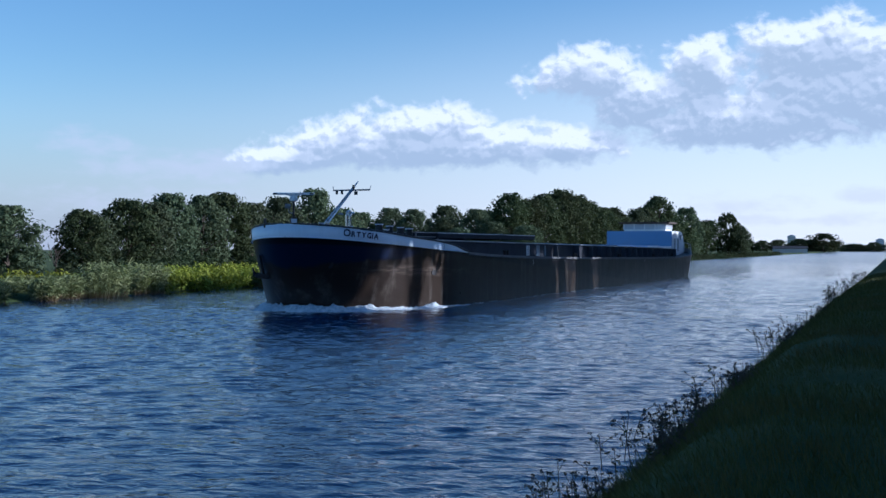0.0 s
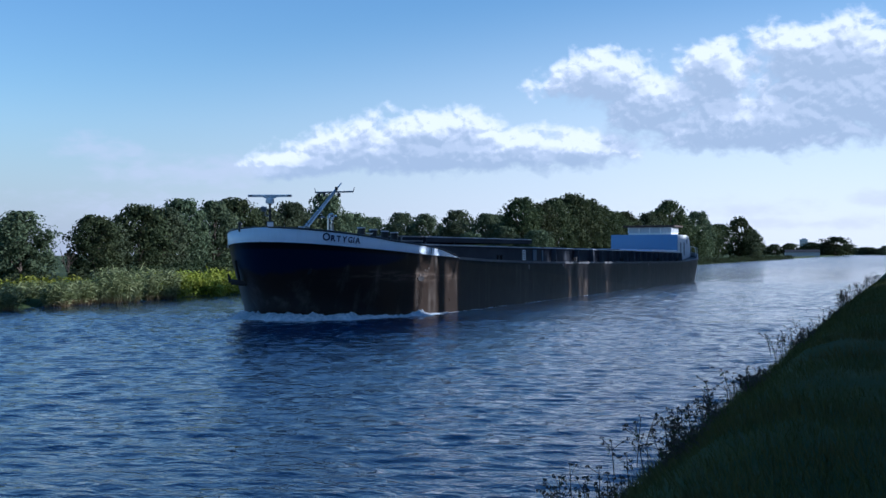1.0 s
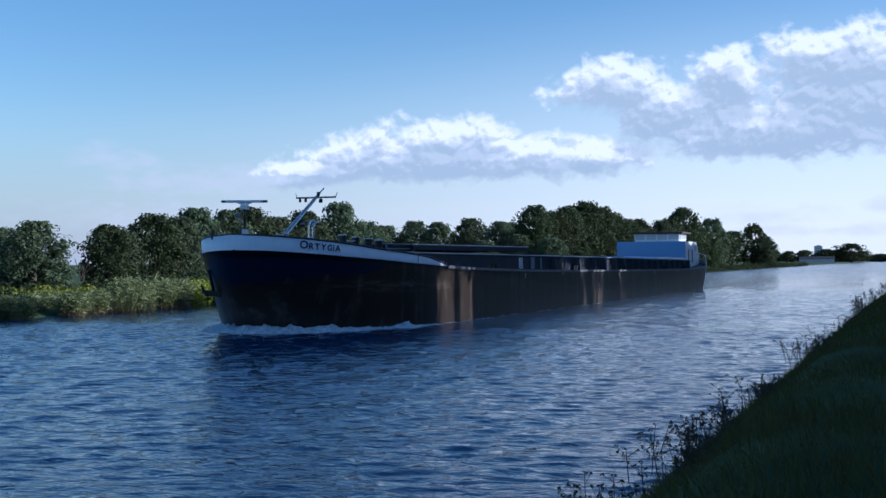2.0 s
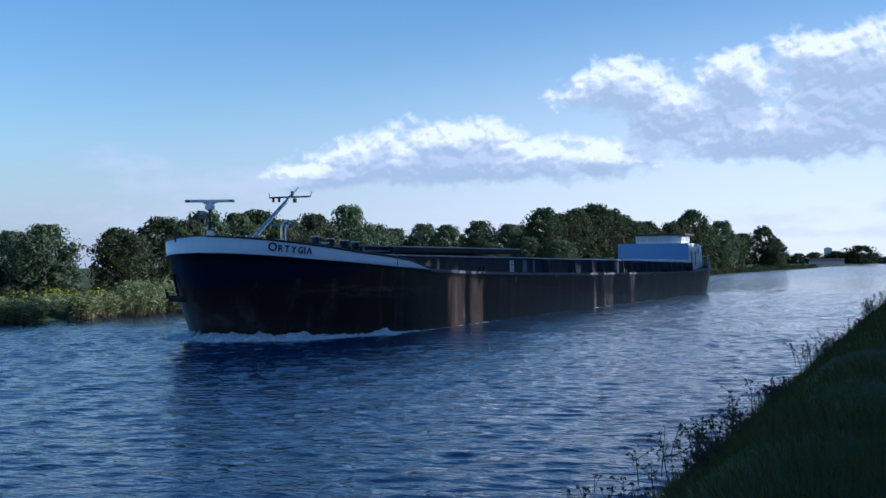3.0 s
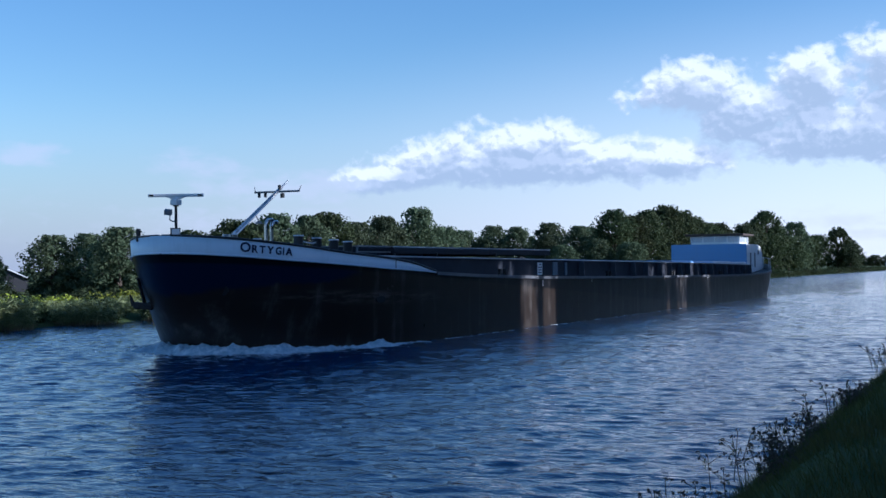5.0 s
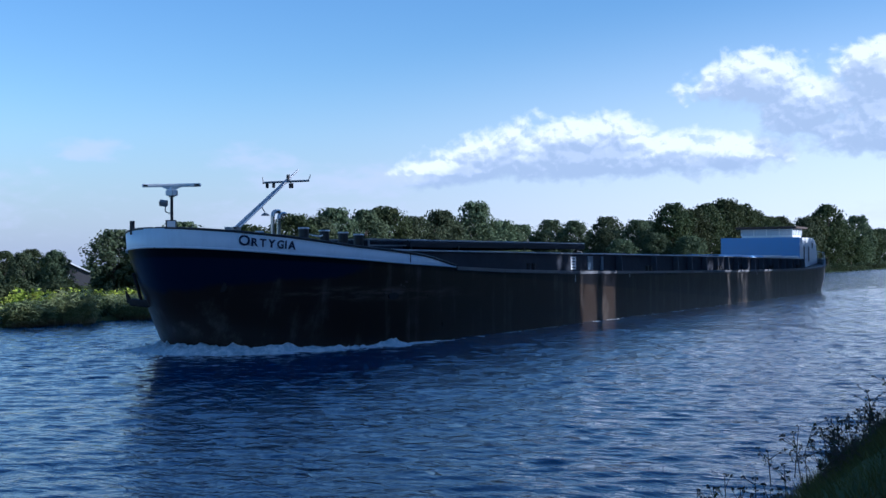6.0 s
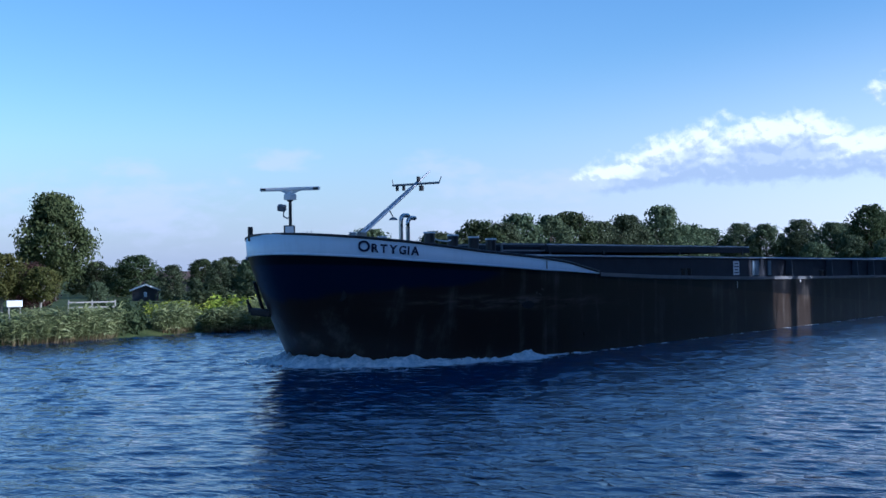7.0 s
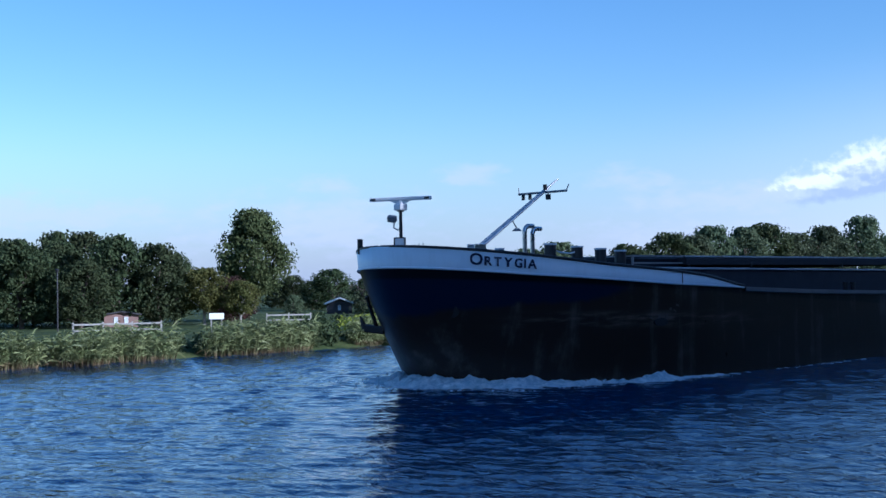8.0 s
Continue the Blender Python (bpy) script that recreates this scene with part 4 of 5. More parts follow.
def build_tree(name, h, r, seed, mat, bark=None, form="round", low=0.08, clumps=95, per=88, label="", leaf=0.0225):
    rng = np.random.default_rng(seed)
    thing = new(name)
    bm = bmesh.new()
    lean = rng.normal(size=2) * 0.03 * h
    tube(bm, (0, 0, -0.3), (lean[0], lean[1], h * 0.55), 0.028 * h, 0.012 * h, 8)
    centres, radii = [], []
    for i in range(clumps):
        f = low + (1 - low) * (i + rng.random()) / clumps
        if form == "poplar":
            w = math.sin(math.pi * min(1, max(0.0, (f - low) / (1 - low))) ** 0.72) ** 0.75 * (1.0 if f < 0.6 else 1.02)
        else:
            g = (f - low) / (1 - low)
            w = max(0.0, 1 - abs(2 * g - 0.85) ** 2.6) ** 0.5 if g < 0.93 else 0.35
            w = max(w, 0.28)
        a = i * 2.399 + rng.random()
        rad = r * w * math.sqrt(rng.uniform(0.15, 1.0)) * 0.92
        cr = r * rng.uniform(0.10, 0.36)
        centres.append((rad * math.cos(a) + lean[0] * f, rad * math.sin(a) + lean[1] * f, min(f * h, h - cr * 0.75)))
        radii.append(cr)
        if i % 5 == 0:
            tube(bm, (lean[0] * f, lean[1] * f, f * h * 0.55), centres[-1], 0.010 * h, 0.003 * h, 5)
    part("trunk", bm, bark or M_BARK, thing)
    v, f = leaves(rng, centres, radii, per, leaf * h)
    mesh_object("crown", v, f, mat, False, thing)
    tagged(thing, label, "tree")
    thing["h"], thing["r"] = h, r
    return thing


FIRST = {}


def plant(kind, x, y, h, r, turn=0.0):
    """A tree of a kind: built once, then copied at another size and turn."""
    z = land_height(x, y) - 0.05
    if kind not in FIRST:
        name, seed, mat, bark, form, low, label, group = KINDS[kind]
        FIRST[kind] = build_tree(name, 10.0, 4.0, seed, mat, bark, form, low, label=label, **({'clumps': 42, 'per': 38, 'leaf': 0.105} if kind == 'shade' else {'clumps': 36, 'per': 32, 'leaf': 0.07} if kind == 'high' else {'clumps': 130, 'per': 130, 'leaf': 0.019} if kind == 'poplar' else {'clumps': 60, 'per': 50, 'leaf': 0.033} if kind == 'far' else {}))
        tagged(FIRST[kind], group=group)
        FIRST[kind].matrix_basis = Matrix.Translation((x, y, z)) @ Euler((0, 0, turn)).to_matrix().to_4x4()
        FIRST[kind].scale = (r / 4.0, r / 4.0, h / 10.0)
        return FIRST[kind]
    ob = FIRST[kind]
    s = ob.scale
    rel = Matrix.Diagonal((r / 4.0 / s[0], r / 4.0 / s[1], h / 10.0 / s[2], 1))
    return copy_thing(ob, Matrix.Translation((x, y, z)) @ Euler((0, 0, turn)).to_matrix().to_4x4() @ rel)


KINDS = {
    "willow": ("willow_tree", 11, M_WILLOW, M_BARK, "round", 0.06, "bushy grey-green willow tree on the far bank", "trees beyond the far bank"),
    "willow2": ("willow_tree", 12, M_WILLOW, M_BARK, "round", 0.05, "bushy grey-green willow tree on the far bank", "trees beyond the far bank"),
    "willow3": ("willow_tree", 13, M_WILLOW, M_BARK, "round", 0.10, "bushy grey-green willow tree on the far bank", "trees beyond the far bank"),
    "oak": ("oak_tree", 21, M_OAK, M_BARK, "round", 0.08, "dark green broad-leaved tree with a full crown", "trees beyond the far bank"),
    "oak2": ("oak_tree", 22, M_OAK, M_BARK, "round", 0.12, "dark green broad-leaved tree with a full crown", "trees beyond the far bank"),
    "poplar": ("poplar_tree", 31, M_POPLAR, M_PALEBARK, "poplar", 0.21, "tall tapering poplar standing alone in the meadow", "poplars"),
    "copper": ("copper_beech", 41, M_COPPER, M_BARK, "round", 0.10, "low purple-brown copper beech by the fence", "garden trees"),
    "russet": ("rowan_tree", 42, M_RUSSET, M_PALEBARK, "round", 0.30, "small russet-green tree with a pale slanting trunk", "garden trees"),
    "far": ("oak_tree", 23, M_OAK, M_BARK, "round", 0.05, "distant dark green tree beside the canal", "trees beyond the far bank"),
    "shade": ("bank_tree", 51, M_OAK, M_BARK, "round", 0.04, "unseen dense tree added on the near bank to cast shade", "trees on the near bank"),
    "high": ("bank_tree", 52, M_OAK, M_BARK, "round", 0.80, "unseen high-crowned tree added to shade the ship's upper works", "trees on the near bank"),
}


def build_trees():
    rng = random.Random(3)
    ws = ["willow", "willow2", "willow3"]
    # hedge of willows behind the far reeds
    for i, (x, y, h, r) in enumerate(((-72, 89.7, 6.4, 2.9), (-75, 92.0, 5.2, 2.4), (-72, 100.5, 6.4, 2.6), (-73, 103.6, 5.8, 2.4), (-72, 107.5, 7.6, 2.9),
                                      (-72, 111.5, 7.4, 2.7), (-72, 115.3, 8.5, 3.1), (-72, 121.6, 8.4, 3.0), (-72, 127.1, 9.0, 3.4), (-72, 133.8, 8.1, 3.0),
                                      (-72, 140.0, 9.0, 3.2), (-74, 145, 8.2, 3.0), (-72, 150.1, 10.5, 3.5), (-72, 159.0, 8.2, 3.3), (-75, 168, 8.0, 3.2))):
        plant(ws[i % 3] if i not in (2, 4, 8) else "oak", x, y, h, r * 1.08, rng.random() * 6)
    # farther wood
    for i, (x, y, h, r) in enumerate(((-143.4, 330.2, 13.0, 5.6), (-143.5, 351.8, 14.8, 6.0), (-128.5, 336.3, 13.8, 6.0), (-127.7, 357.9, 15.5, 6.2),
                                      (-113.4, 341.7, 13.8, 5.8), (-114.8, 362.2, 14.2, 6.0), (-150, 312, 12.0, 5.6), (-158, 305, 12.5, 5.6), (-136, 330, 11, 5.4),
                                      (-121, 338, 11.5, 5.4), (-106, 340, 12, 5.4), (-98, 330, 11.0, 5.2))):
        plant(ws[i % 3], x, y, h, r, rng.random() * 6)
    for x, y, h, r in ((-63.6, 221.0, 6.8, 3.4), (-68.5, 219.6, 7.5, 3.0), (-66, 232, 6.0, 3.0), (-70, 205, 6.2, 3.0)):
        plant("willow3", x, y, h, r, rng.random() * 6)
    # tall dark group, then the row down the canal
    for i, (x, y, h, r) in enumerate(((-72, 238.0, 13.4, 4.8), (-71, 247.0, 12.6, 4.4), (-72, 262, 14.2, 4.8), (-72, 275.3, 15.8, 5.8), (-71, 288, 15.0, 5.4), (-72, 308.5, 14.4, 5.4),
                                      (-72, 322, 13.2, 5.0), (-72, 335.1, 13.5, 5.0), (-74, 350, 12.5, 5.0), (-72, 366.2, 14.0, 5.0), (-73, 385, 15.0, 5.2), (-72, 401.2, 19.0, 6.4),
                                      (-73, 425, 15.0, 6.0), (-72, 460.5, 17.2, 6.6), (-72, 490, 13.0, 6.0), (-72, 510.7, 13.8, 6.0), (-64.4, 516.0, 16.6, 5.8), (-60, 516.8, 11.5, 5.0),
                                      (-62, 540, 9.5, 5.0), (-72, 445, 12.0, 6.0))):
        plant(("oak", "oak2")[i % 2] if i < 9 else ("far", "willow2", "far", "oak2")[i % 4], x, y, h, r, rng.random() * 6)
    # domes and hedges at the canal's far end
    for x, y, h, r in ((-63.4, 897.8, 9.0, 8.0), (-48.6, 905, 12.6, 12.0), (-56, 915, 8.5, 9.0)):
        plant("far", x, y, h, r, rng.random() * 6)
    for i in range(26):
        plant("far", -135 + 6.5 * i + rng.uniform(-2, 2), 1150 + rng.uniform(-60, 60), rng.uniform(7, 10.5), rng.uniform(7, 11), rng.random() * 6)
    # meadow and garden trees
    plant("poplar", -111.1, 85.2, 11.3, 4.1, 1.0)
    for x, y, h, r in ((-131.8, 107.4, 4.4, 2.3), (-113.4, 98.1, 4.9, 3.0), (-137.3, 131.3, 4.8, 2.4), (-127.6, 126.9, 4.9, 2.4), (-118.4, 121.9, 4.4, 1.9),
                       (-120, 101, 3.6, 2.2), (-140, 112, 3.6, 3.0)):
        plant("oak", x, y, h, r, rng.random() * 6)
    for i, (x, y, h, r) in enumerate(((-86.3, 97.2, 6.2, 3.0), (-83.9, 99.3, 6.3, 2.7), (-90.2, 93.6, 4.2, 1.5), (-93, 91.5, 4.0, 1.5), (-96, 88, 3.6, 1.6))):
        plant(ws[i % 3], x, y, h, r, rng.random() * 6)
    for i, (x, y, h, r) in enumerate(((-93.3, 48.2, 6.9, 2.8), (-98.0, 54.2, 7.8, 2.6), (-93.3, 54.4, 7.6, 2.6), (-85.0, 52.6, 7.0, 2.6), (-83.5, 55.0, 6.3, 2.4), (-87.0, 58.8, 5.7, 1.8),
                                      (-91, 50.5, 6.6, 2.6), (-88, 46, 6.6, 2.8), (-95, 44, 6.8, 2.8), (-84, 48.5, 5.0, 2.4), (-100, 47, 7.0, 3.0))):
        plant(("oak", "oak2")[i % 2], x, y, h, r, rng.random() * 6)
    plant("russet", -81.6, 57.8, 4.4, 2.0, 0.4)
    plant("russet", -79.2, 59.4, 3.4, 1.5, 2.4)
    plant("copper", -89.9, 66.9, 3.4, 2.0, 0)
    plant("copper", -87.0, 64.4, 3.8, 1.9, 2)
    # small round shrubs in the meadow
    for x, y, h in ((-77.3, 63.4, 2.2), (-100, 95, 2.2), (-103, 100, 2.4), (-97, 99, 2.3), (-106, 94, 2.0), (-92, 101, 2.2), (-88, 104, 2.6)):
        plant("willow3", x, y, h, h * 0.42, rng.random() * 6)
    # unseen row of trees, added on the near bank to shade ship, water and grass
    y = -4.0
    # the low trees past y = 170 are added to darken the hull's reflections
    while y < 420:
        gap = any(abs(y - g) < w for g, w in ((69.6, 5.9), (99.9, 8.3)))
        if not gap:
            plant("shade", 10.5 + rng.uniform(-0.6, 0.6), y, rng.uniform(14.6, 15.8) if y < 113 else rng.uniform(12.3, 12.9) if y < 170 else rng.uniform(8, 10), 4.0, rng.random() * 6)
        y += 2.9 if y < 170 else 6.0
    # slim unseen trees, added to cut the gaps into narrow streaks of sun
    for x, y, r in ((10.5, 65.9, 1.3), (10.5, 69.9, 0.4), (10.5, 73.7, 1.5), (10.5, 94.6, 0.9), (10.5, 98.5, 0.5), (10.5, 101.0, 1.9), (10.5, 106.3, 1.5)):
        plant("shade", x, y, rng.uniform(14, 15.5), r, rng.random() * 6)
    # unseen high crowns, added to keep sun from the gaps off coaming and covers
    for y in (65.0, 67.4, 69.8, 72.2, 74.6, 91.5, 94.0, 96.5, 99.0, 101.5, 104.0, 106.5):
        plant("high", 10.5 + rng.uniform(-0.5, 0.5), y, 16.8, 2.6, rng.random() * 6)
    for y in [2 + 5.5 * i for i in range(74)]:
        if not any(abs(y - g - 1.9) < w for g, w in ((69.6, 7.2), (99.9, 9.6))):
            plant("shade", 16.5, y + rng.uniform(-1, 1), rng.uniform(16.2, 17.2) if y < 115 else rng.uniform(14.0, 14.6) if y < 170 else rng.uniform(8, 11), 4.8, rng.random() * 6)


build_trees()


def build_dead_tree():
    rng = random.Random(8)
    thing = new("dead_tree")
    bm = bmesh.new()

    def limb(p, d, ln, r, depth):
        q = p + d * ln
        tube(bm, p, q, r, r * 0.6, 5)
        if depth:
            for _ in range(3):
                e = (d + Vector((rng.uniform(-0.8, 0.8), rng.uniform(-0.8, 0.8), rng.uniform(-0.1, 0.6)))).normalized()
                limb(p + d * ln * rng.uniform(0.5, 1.0), e, ln * rng.uniform(0.5, 0.75), r * 0.55, depth - 1)

    limb(Vector((0, 0, -0.2)), Vector((-0.15, 0.1, 1)).normalized(), 1.9, 0.10, 3)
    part("trunk", bm, M_BARK, thing)
    thing.matrix_basis = Matrix.Translation((-72, 96.3, 0.3))
    tagged(thing, "bare dead tree among the willows", "tree")


build_dead_tree()


# ---------------------------------------------------------------- bank plants
def reed_material():
    m, k, p, co = material("reed", 0.55, 0.0, 0.3)
    z = k.n("ShaderNodeSeparateXYZ", Vector=co).outputs[2]
    isl = k.n("ShaderNodeNewGeometry").outputs["Random Per Island"]
    own = k.n("ShaderNodeObjectInfo").outputs["Random"]
    green = k.mix(isl, (0.090, 0.125, 0.042, 1), (0.300, 0.325, 0.140, 1))
    green = k.mix(k.m("MULTIPLY", own, 0.35), green, (0.120, 0.140, 0.050, 1))
    c = k.mix(k.smooth(k.m("ADD", z, k.m("MULTIPLY", isl, 0.4)), 0.60, 0.22), green, (0.190, 0.135, 0.070, 1))
    k.put(p.inputs["Base Color"], c)
    tr = k.n("ShaderNodeBsdfTranslucent", Color=c)
    mx = k.n("ShaderNodeMixShader", Fac=0.22)
    k.put(mx.inputs[1], p.outputs[0])
    k.put(mx.inputs[2], tr.outputs[0])
    k.put(m.node_tree.nodes["Material Output"].inputs["Surface"], mx.outputs[0])
    return m


M_REED = reed_material()


def ribbons(rng, base, tip, width, sag, segs=3):
    """Narrow blades from base points to tips, arching by sag; arrays of n x 3."""
    n = len(base)
    side = np.cross(tip - base, rng.normal(size=(n, 3)))
    side /= np.linalg.norm(side, axis=1)[:, None] + 1e-9
    v = np.empty((n, 2 * segs + 1, 3))
    for j in range(segs):
        f = j / segs
        p = base + (tip - base) * f + np.array([0, 0, 1.0]) * (sag * 4 * f * (1 - f))[:, None]
        w = (width * (1 - f * 0.75))[:, None]
        v[:, 2 * j], v[:, 2 * j + 1] = p - side * w, p + side * w
    v[:, -1] = tip
    m = 2 * segs + 1
    faces = []
    for i in range(n):
        o = i * m
        for j in range(segs - 1):
            faces.append((o + 2 * j, o + 2 * j + 1, o + 2 * j + 3, o + 2 * j + 2))
        faces.append((o + 2 * segs - 2, o + 2 * segs - 1, o + 2 * segs))
    return v.reshape(-1, 3), faces


def build_reed_clump(seed, wide, deep, tall, count=400):
    rng = np.random.default_rng(seed)
    n = count
    a, q = rng.uniform(0, 2 * np.pi, n), np.sqrt(rng.uniform(0, 1, n))
    base = np.stack([q * np.cos(a) * deep, q * np.sin(a) * wide, np.full(n, -0.25)], 1)
    dome = 0.58 + 0.42 * np.sqrt(1 - q ** 2 * 0.95)
    h = tall * dome * rng.uniform(0.78, 1.08, n)
    out = np.stack([np.cos(a) * q * 0.35 + 0.12, np.sin(a) * q * 0.35, np.zeros(n)], 1)
    top = base + out * h[:, None] * 0.7 + rng.normal(size=(n, 3)) * [0.09, 0.09, 0]
    top[:, 2] = h
    vs, fs = ribbons(rng, base, top, np.full(n, 0.014), np.zeros(n), 2)
    vs, fs = [vs], [fs]
    total = len(vs[0])
    for k in range(4):
        f = rng.uniform(0.30, 0.98, n)
        b = base + (top - base) * f[:, None]
        d = rng.normal(size=(n, 3)) * [0.8, 0.8, 0.2]
        d[:, 0] += 0.35
        d /= np.linalg.norm(d, axis=1)[:, None]
        ln = rng.uniform(0.30, 0.60, n)
        t = b + d * ln[:, None]
        t[:, 2] += rng.uniform(-0.22, 0.20, n)
        v, fc = ribbons(rng, b, t, np.full(n, 0.036), np.full(n, 0.08), 2)
        vs.append(v)
        fs.append([tuple(i + total for i in g) for g in fc])
        total += len(v)
    ob = mesh_object("reed_clump", np.concatenate(vs), [g for f in fs for g in f], M_REED)
    return tagged(ob, "tall grey-green reed clump with straw-brown stems at the water's edge", "reeds", "reeds along the far bank")


def build_bush(seed, wide, deep, tall, mat, name, label, group, size=0.12, clumps=26, per=46):
    rng = np.random.default_rng(seed)
    c, r = [], []
    for i in range(clumps):
        cr = tall * rng.uniform(0.20, 0.34)
        c.append((rng.uniform(-deep, deep), rng.uniform(-wide, wide), rng.uniform(0.15, 0.85) * tall - cr * 0.3))
        r.append(cr)
    v, f = leaves(rng, c, r, per, size)
    v[:, 2] = np.maximum(v[:, 2], -0.2)
    ob = mesh_object(name, v, f, mat)
    return tagged(ob, label, "bush", group)


def scatter_bank():
    rng = random.Random(17)
    protos = [build_reed_clump(s, w, d, t) for s, w, d, t in ((1, 1.7, 0.9, 1.95), (2, 1.3, 0.8, 1.75), (3, 2.0, 0.9, 2.05), (4, 1.0, 0.7, 1.45))]
    used = set()

    def put(ps, i, x, y, sc, sz):
        m = Matrix.Translation((x, y, 0.0)) @ Euler((0, 0, rng.uniform(-0.35, 0.35))).to_matrix().to_4x4() @ Matrix.Diagonal((sc, sc, sz, 1))
        ob = ps[i]
        if ob.name not in used:
            used.add(ob.name)
            ob.matrix_basis = m
            return
        s = ob.scale
        copy_thing(ob, m @ Matrix.Diagonal((1 / s[0], 1 / s[1], 1 / s[2], 1)))

    low = [build_bush(s, 2.2, 1.2, t, M_OAK, "low_scrub", "dark green low scrub on the bank", "scrub on the far bank", 0.13) for s, t in ((81, 1.6), (82, 1.9))]
    y = 12.0
    while y < 250:
        dark_gap = rng.random() < 0.14
        if not (74.5 < y < 88 and rng.random() < 0.85):
            put(protos, rng.randrange(4), -46.9 + rng.uniform(-0.5, 0.45) - (0.8 if dark_gap else 0), y, rng.uniform(0.85, 1.2), rng.uniform(0.90, 1.15) * (0.75 if y > 120 else 0.78 if y < 56 else 1))
        step = rng.uniform(2.5, 3.3) * (1 if y < 120 else 1.4)
        if y < 72 and rng.random() < 0.42:
            put(low, rng.randrange(2), -48.1, y + step * 0.5 + 1.6, rng.uniform(0.75, 0.9), rng.uniform(0.75, 0.95))
            step += 3.0
        y += step
    y = 14.0
    while y < 74:
        put(protos, rng.randrange(4), -50.0 + rng.uniform(-0.4, 0.4), y, rng.uniform(0.9, 1.2), rng.uniform(0.80, 0.98) * (0.42 if y < 56 else 0.85))
        y += rng.uniform(2.4, 3.6)
    gold = [build_bush(s, 1.8, 1.1, t, M_GOLDEN, "leafy_bush", "yellow-green leafy bush on the bank, sunlight in its leaf colour", "bushes on the far bank", 0.13)
            for s, t in ((71, 1.75), (72, 1.6), (73, 1.9))]
    y = 74.0
    while y < 100:
        put(gold, rng.randrange(3), -48.0 + rng.uniform(-0.4, 0.4), y, rng.uniform(0.9, 1.15), rng.uniform(0.88, 1.08))
        y += rng.uniform(1.8, 2.5)
    for row, x in ((0, -52.0), (1, -55.5)):
        y = 52.0
        while y < 130:
            if rng.random() < (0.85 if y < 66 else 0.5):
                put(gold, rng.randrange(3), x + rng.uniform(-1, 1), y, rng.uniform(0.9, 1.3), rng.uniform(0.70, 0.95))
            y += rng.uniform(2.2, 3.6)
    y = 100.0
    while y < 560:
        put(low, rng.randrange(2), -48.3 + rng.uniform(-0.6, 0.6), y, rng.uniform(1.0, 1.6), rng.uniform(0.7, 1.15))
        y += rng.uniform(3, 5) * (1 if y < 250 else 1.7)
    y = 60.0
    while y < 210:
        put(low, rng.randrange(2), -66.5 + rng.uniform(-2, 2), y, rng.uniform(1.2, 1.9), rng.uniform(0.9, 1.5))
        y += rng.uniform(4, 7)


scatter_bank()


def build_near_grass():
    rng = np.random.default_rng(4)
    n = 80000
    y = 5.5 + 75 * rng.random(n) ** 2.1
    x = rng.uniform(-3.45, 1.6, n)
    keep = (y > 5.5)
    x, y = x[keep], y[keep]
    z = np.interp(x, [p[0] for p in PROFILE], [p[1] for p in PROFILE])
    n = len(x)
    base = np.stack([x, y, z - 0.06], 1)
    patch = np.array([noise.noise((a * 0.9, b * 0.9, 3.3)) for a, b in zip(x, y)])
    edge = np.clip((-2.4 - x) / 0.7, 0, 1)
    h = rng.uniform(0.05, 0.13, n) * (1 + 0.8 * patch) + edge * rng.uniform(0.0, 0.20, n) * (1 + patch)
    tip = base + np.stack([rng.normal(size=n) * 0.06 - 0.02, rng.normal(size=n) * 0.06, h + 0.06], 1)
    v, f = ribbons(rng, base, tip, 0.0038 + 0.00012 * y, np.full(n, 0.01), 2)
    ob = mesh_object("grass", v, f, M_GRASS)
    tagged(ob, "rough dark green grass on the near bank", "grass", kind="stuff")


M_GRASS = leafy("grass_blades", (0.058, 0.064, 0.018), (0.110, 0.114, 0.034), (0.110, 0.085, 0.034), 0.7, 0.1)
build_near_grass()


def build_weed(seed, tall, stems, spread, label):
    rng = np.random.default_rng(seed)
    thing = new("weed_plant")
    bm = bmesh.new()
    pts, tops = [], []
    for i in range(stems):
        b = Vector((rng.normal() * spread * 0.5, rng.normal() * spread, -0.1))
        t = b + Vector((rng.normal() * 0.10, rng.normal() * 0.12, tall * rng.uniform(0.6, 1.05)))
        tube(bm, b, t, 0.007, 0.004, 5)
        tops.append(t)
        for k in range(4):
            f = rng.uniform(0.3, 0.95)
            p = b.lerp(t, f)
            q = p + Vector((rng.normal() * 0.09, rng.normal() * 0.11, rng.uniform(0.05, 0.16)))
            tube(bm, p, q, 0.004, 0.003, 4)
            tops.append(q)
            pts.append(p)
    tagged(part("stem", bm, M_BARK, thing), kind="stuff")
    v, f = leaves(rng, [tuple(p) for p in pts], [0.06] * len(pts), 3, 0.022)
    tagged(mesh_object("foliage", v, f, M_WEED, False, thing), kind="stuff")
    v, f = leaves(rng, [tuple(p) for p in tops], [0.03] * len(tops), 7, 0.018, 0.5)
    tagged(mesh_object("seed_head", v, f, M_BARK, False, thing), kind="stuff")
    return tagged(thing, label, "weed", "weeds along the near bank")


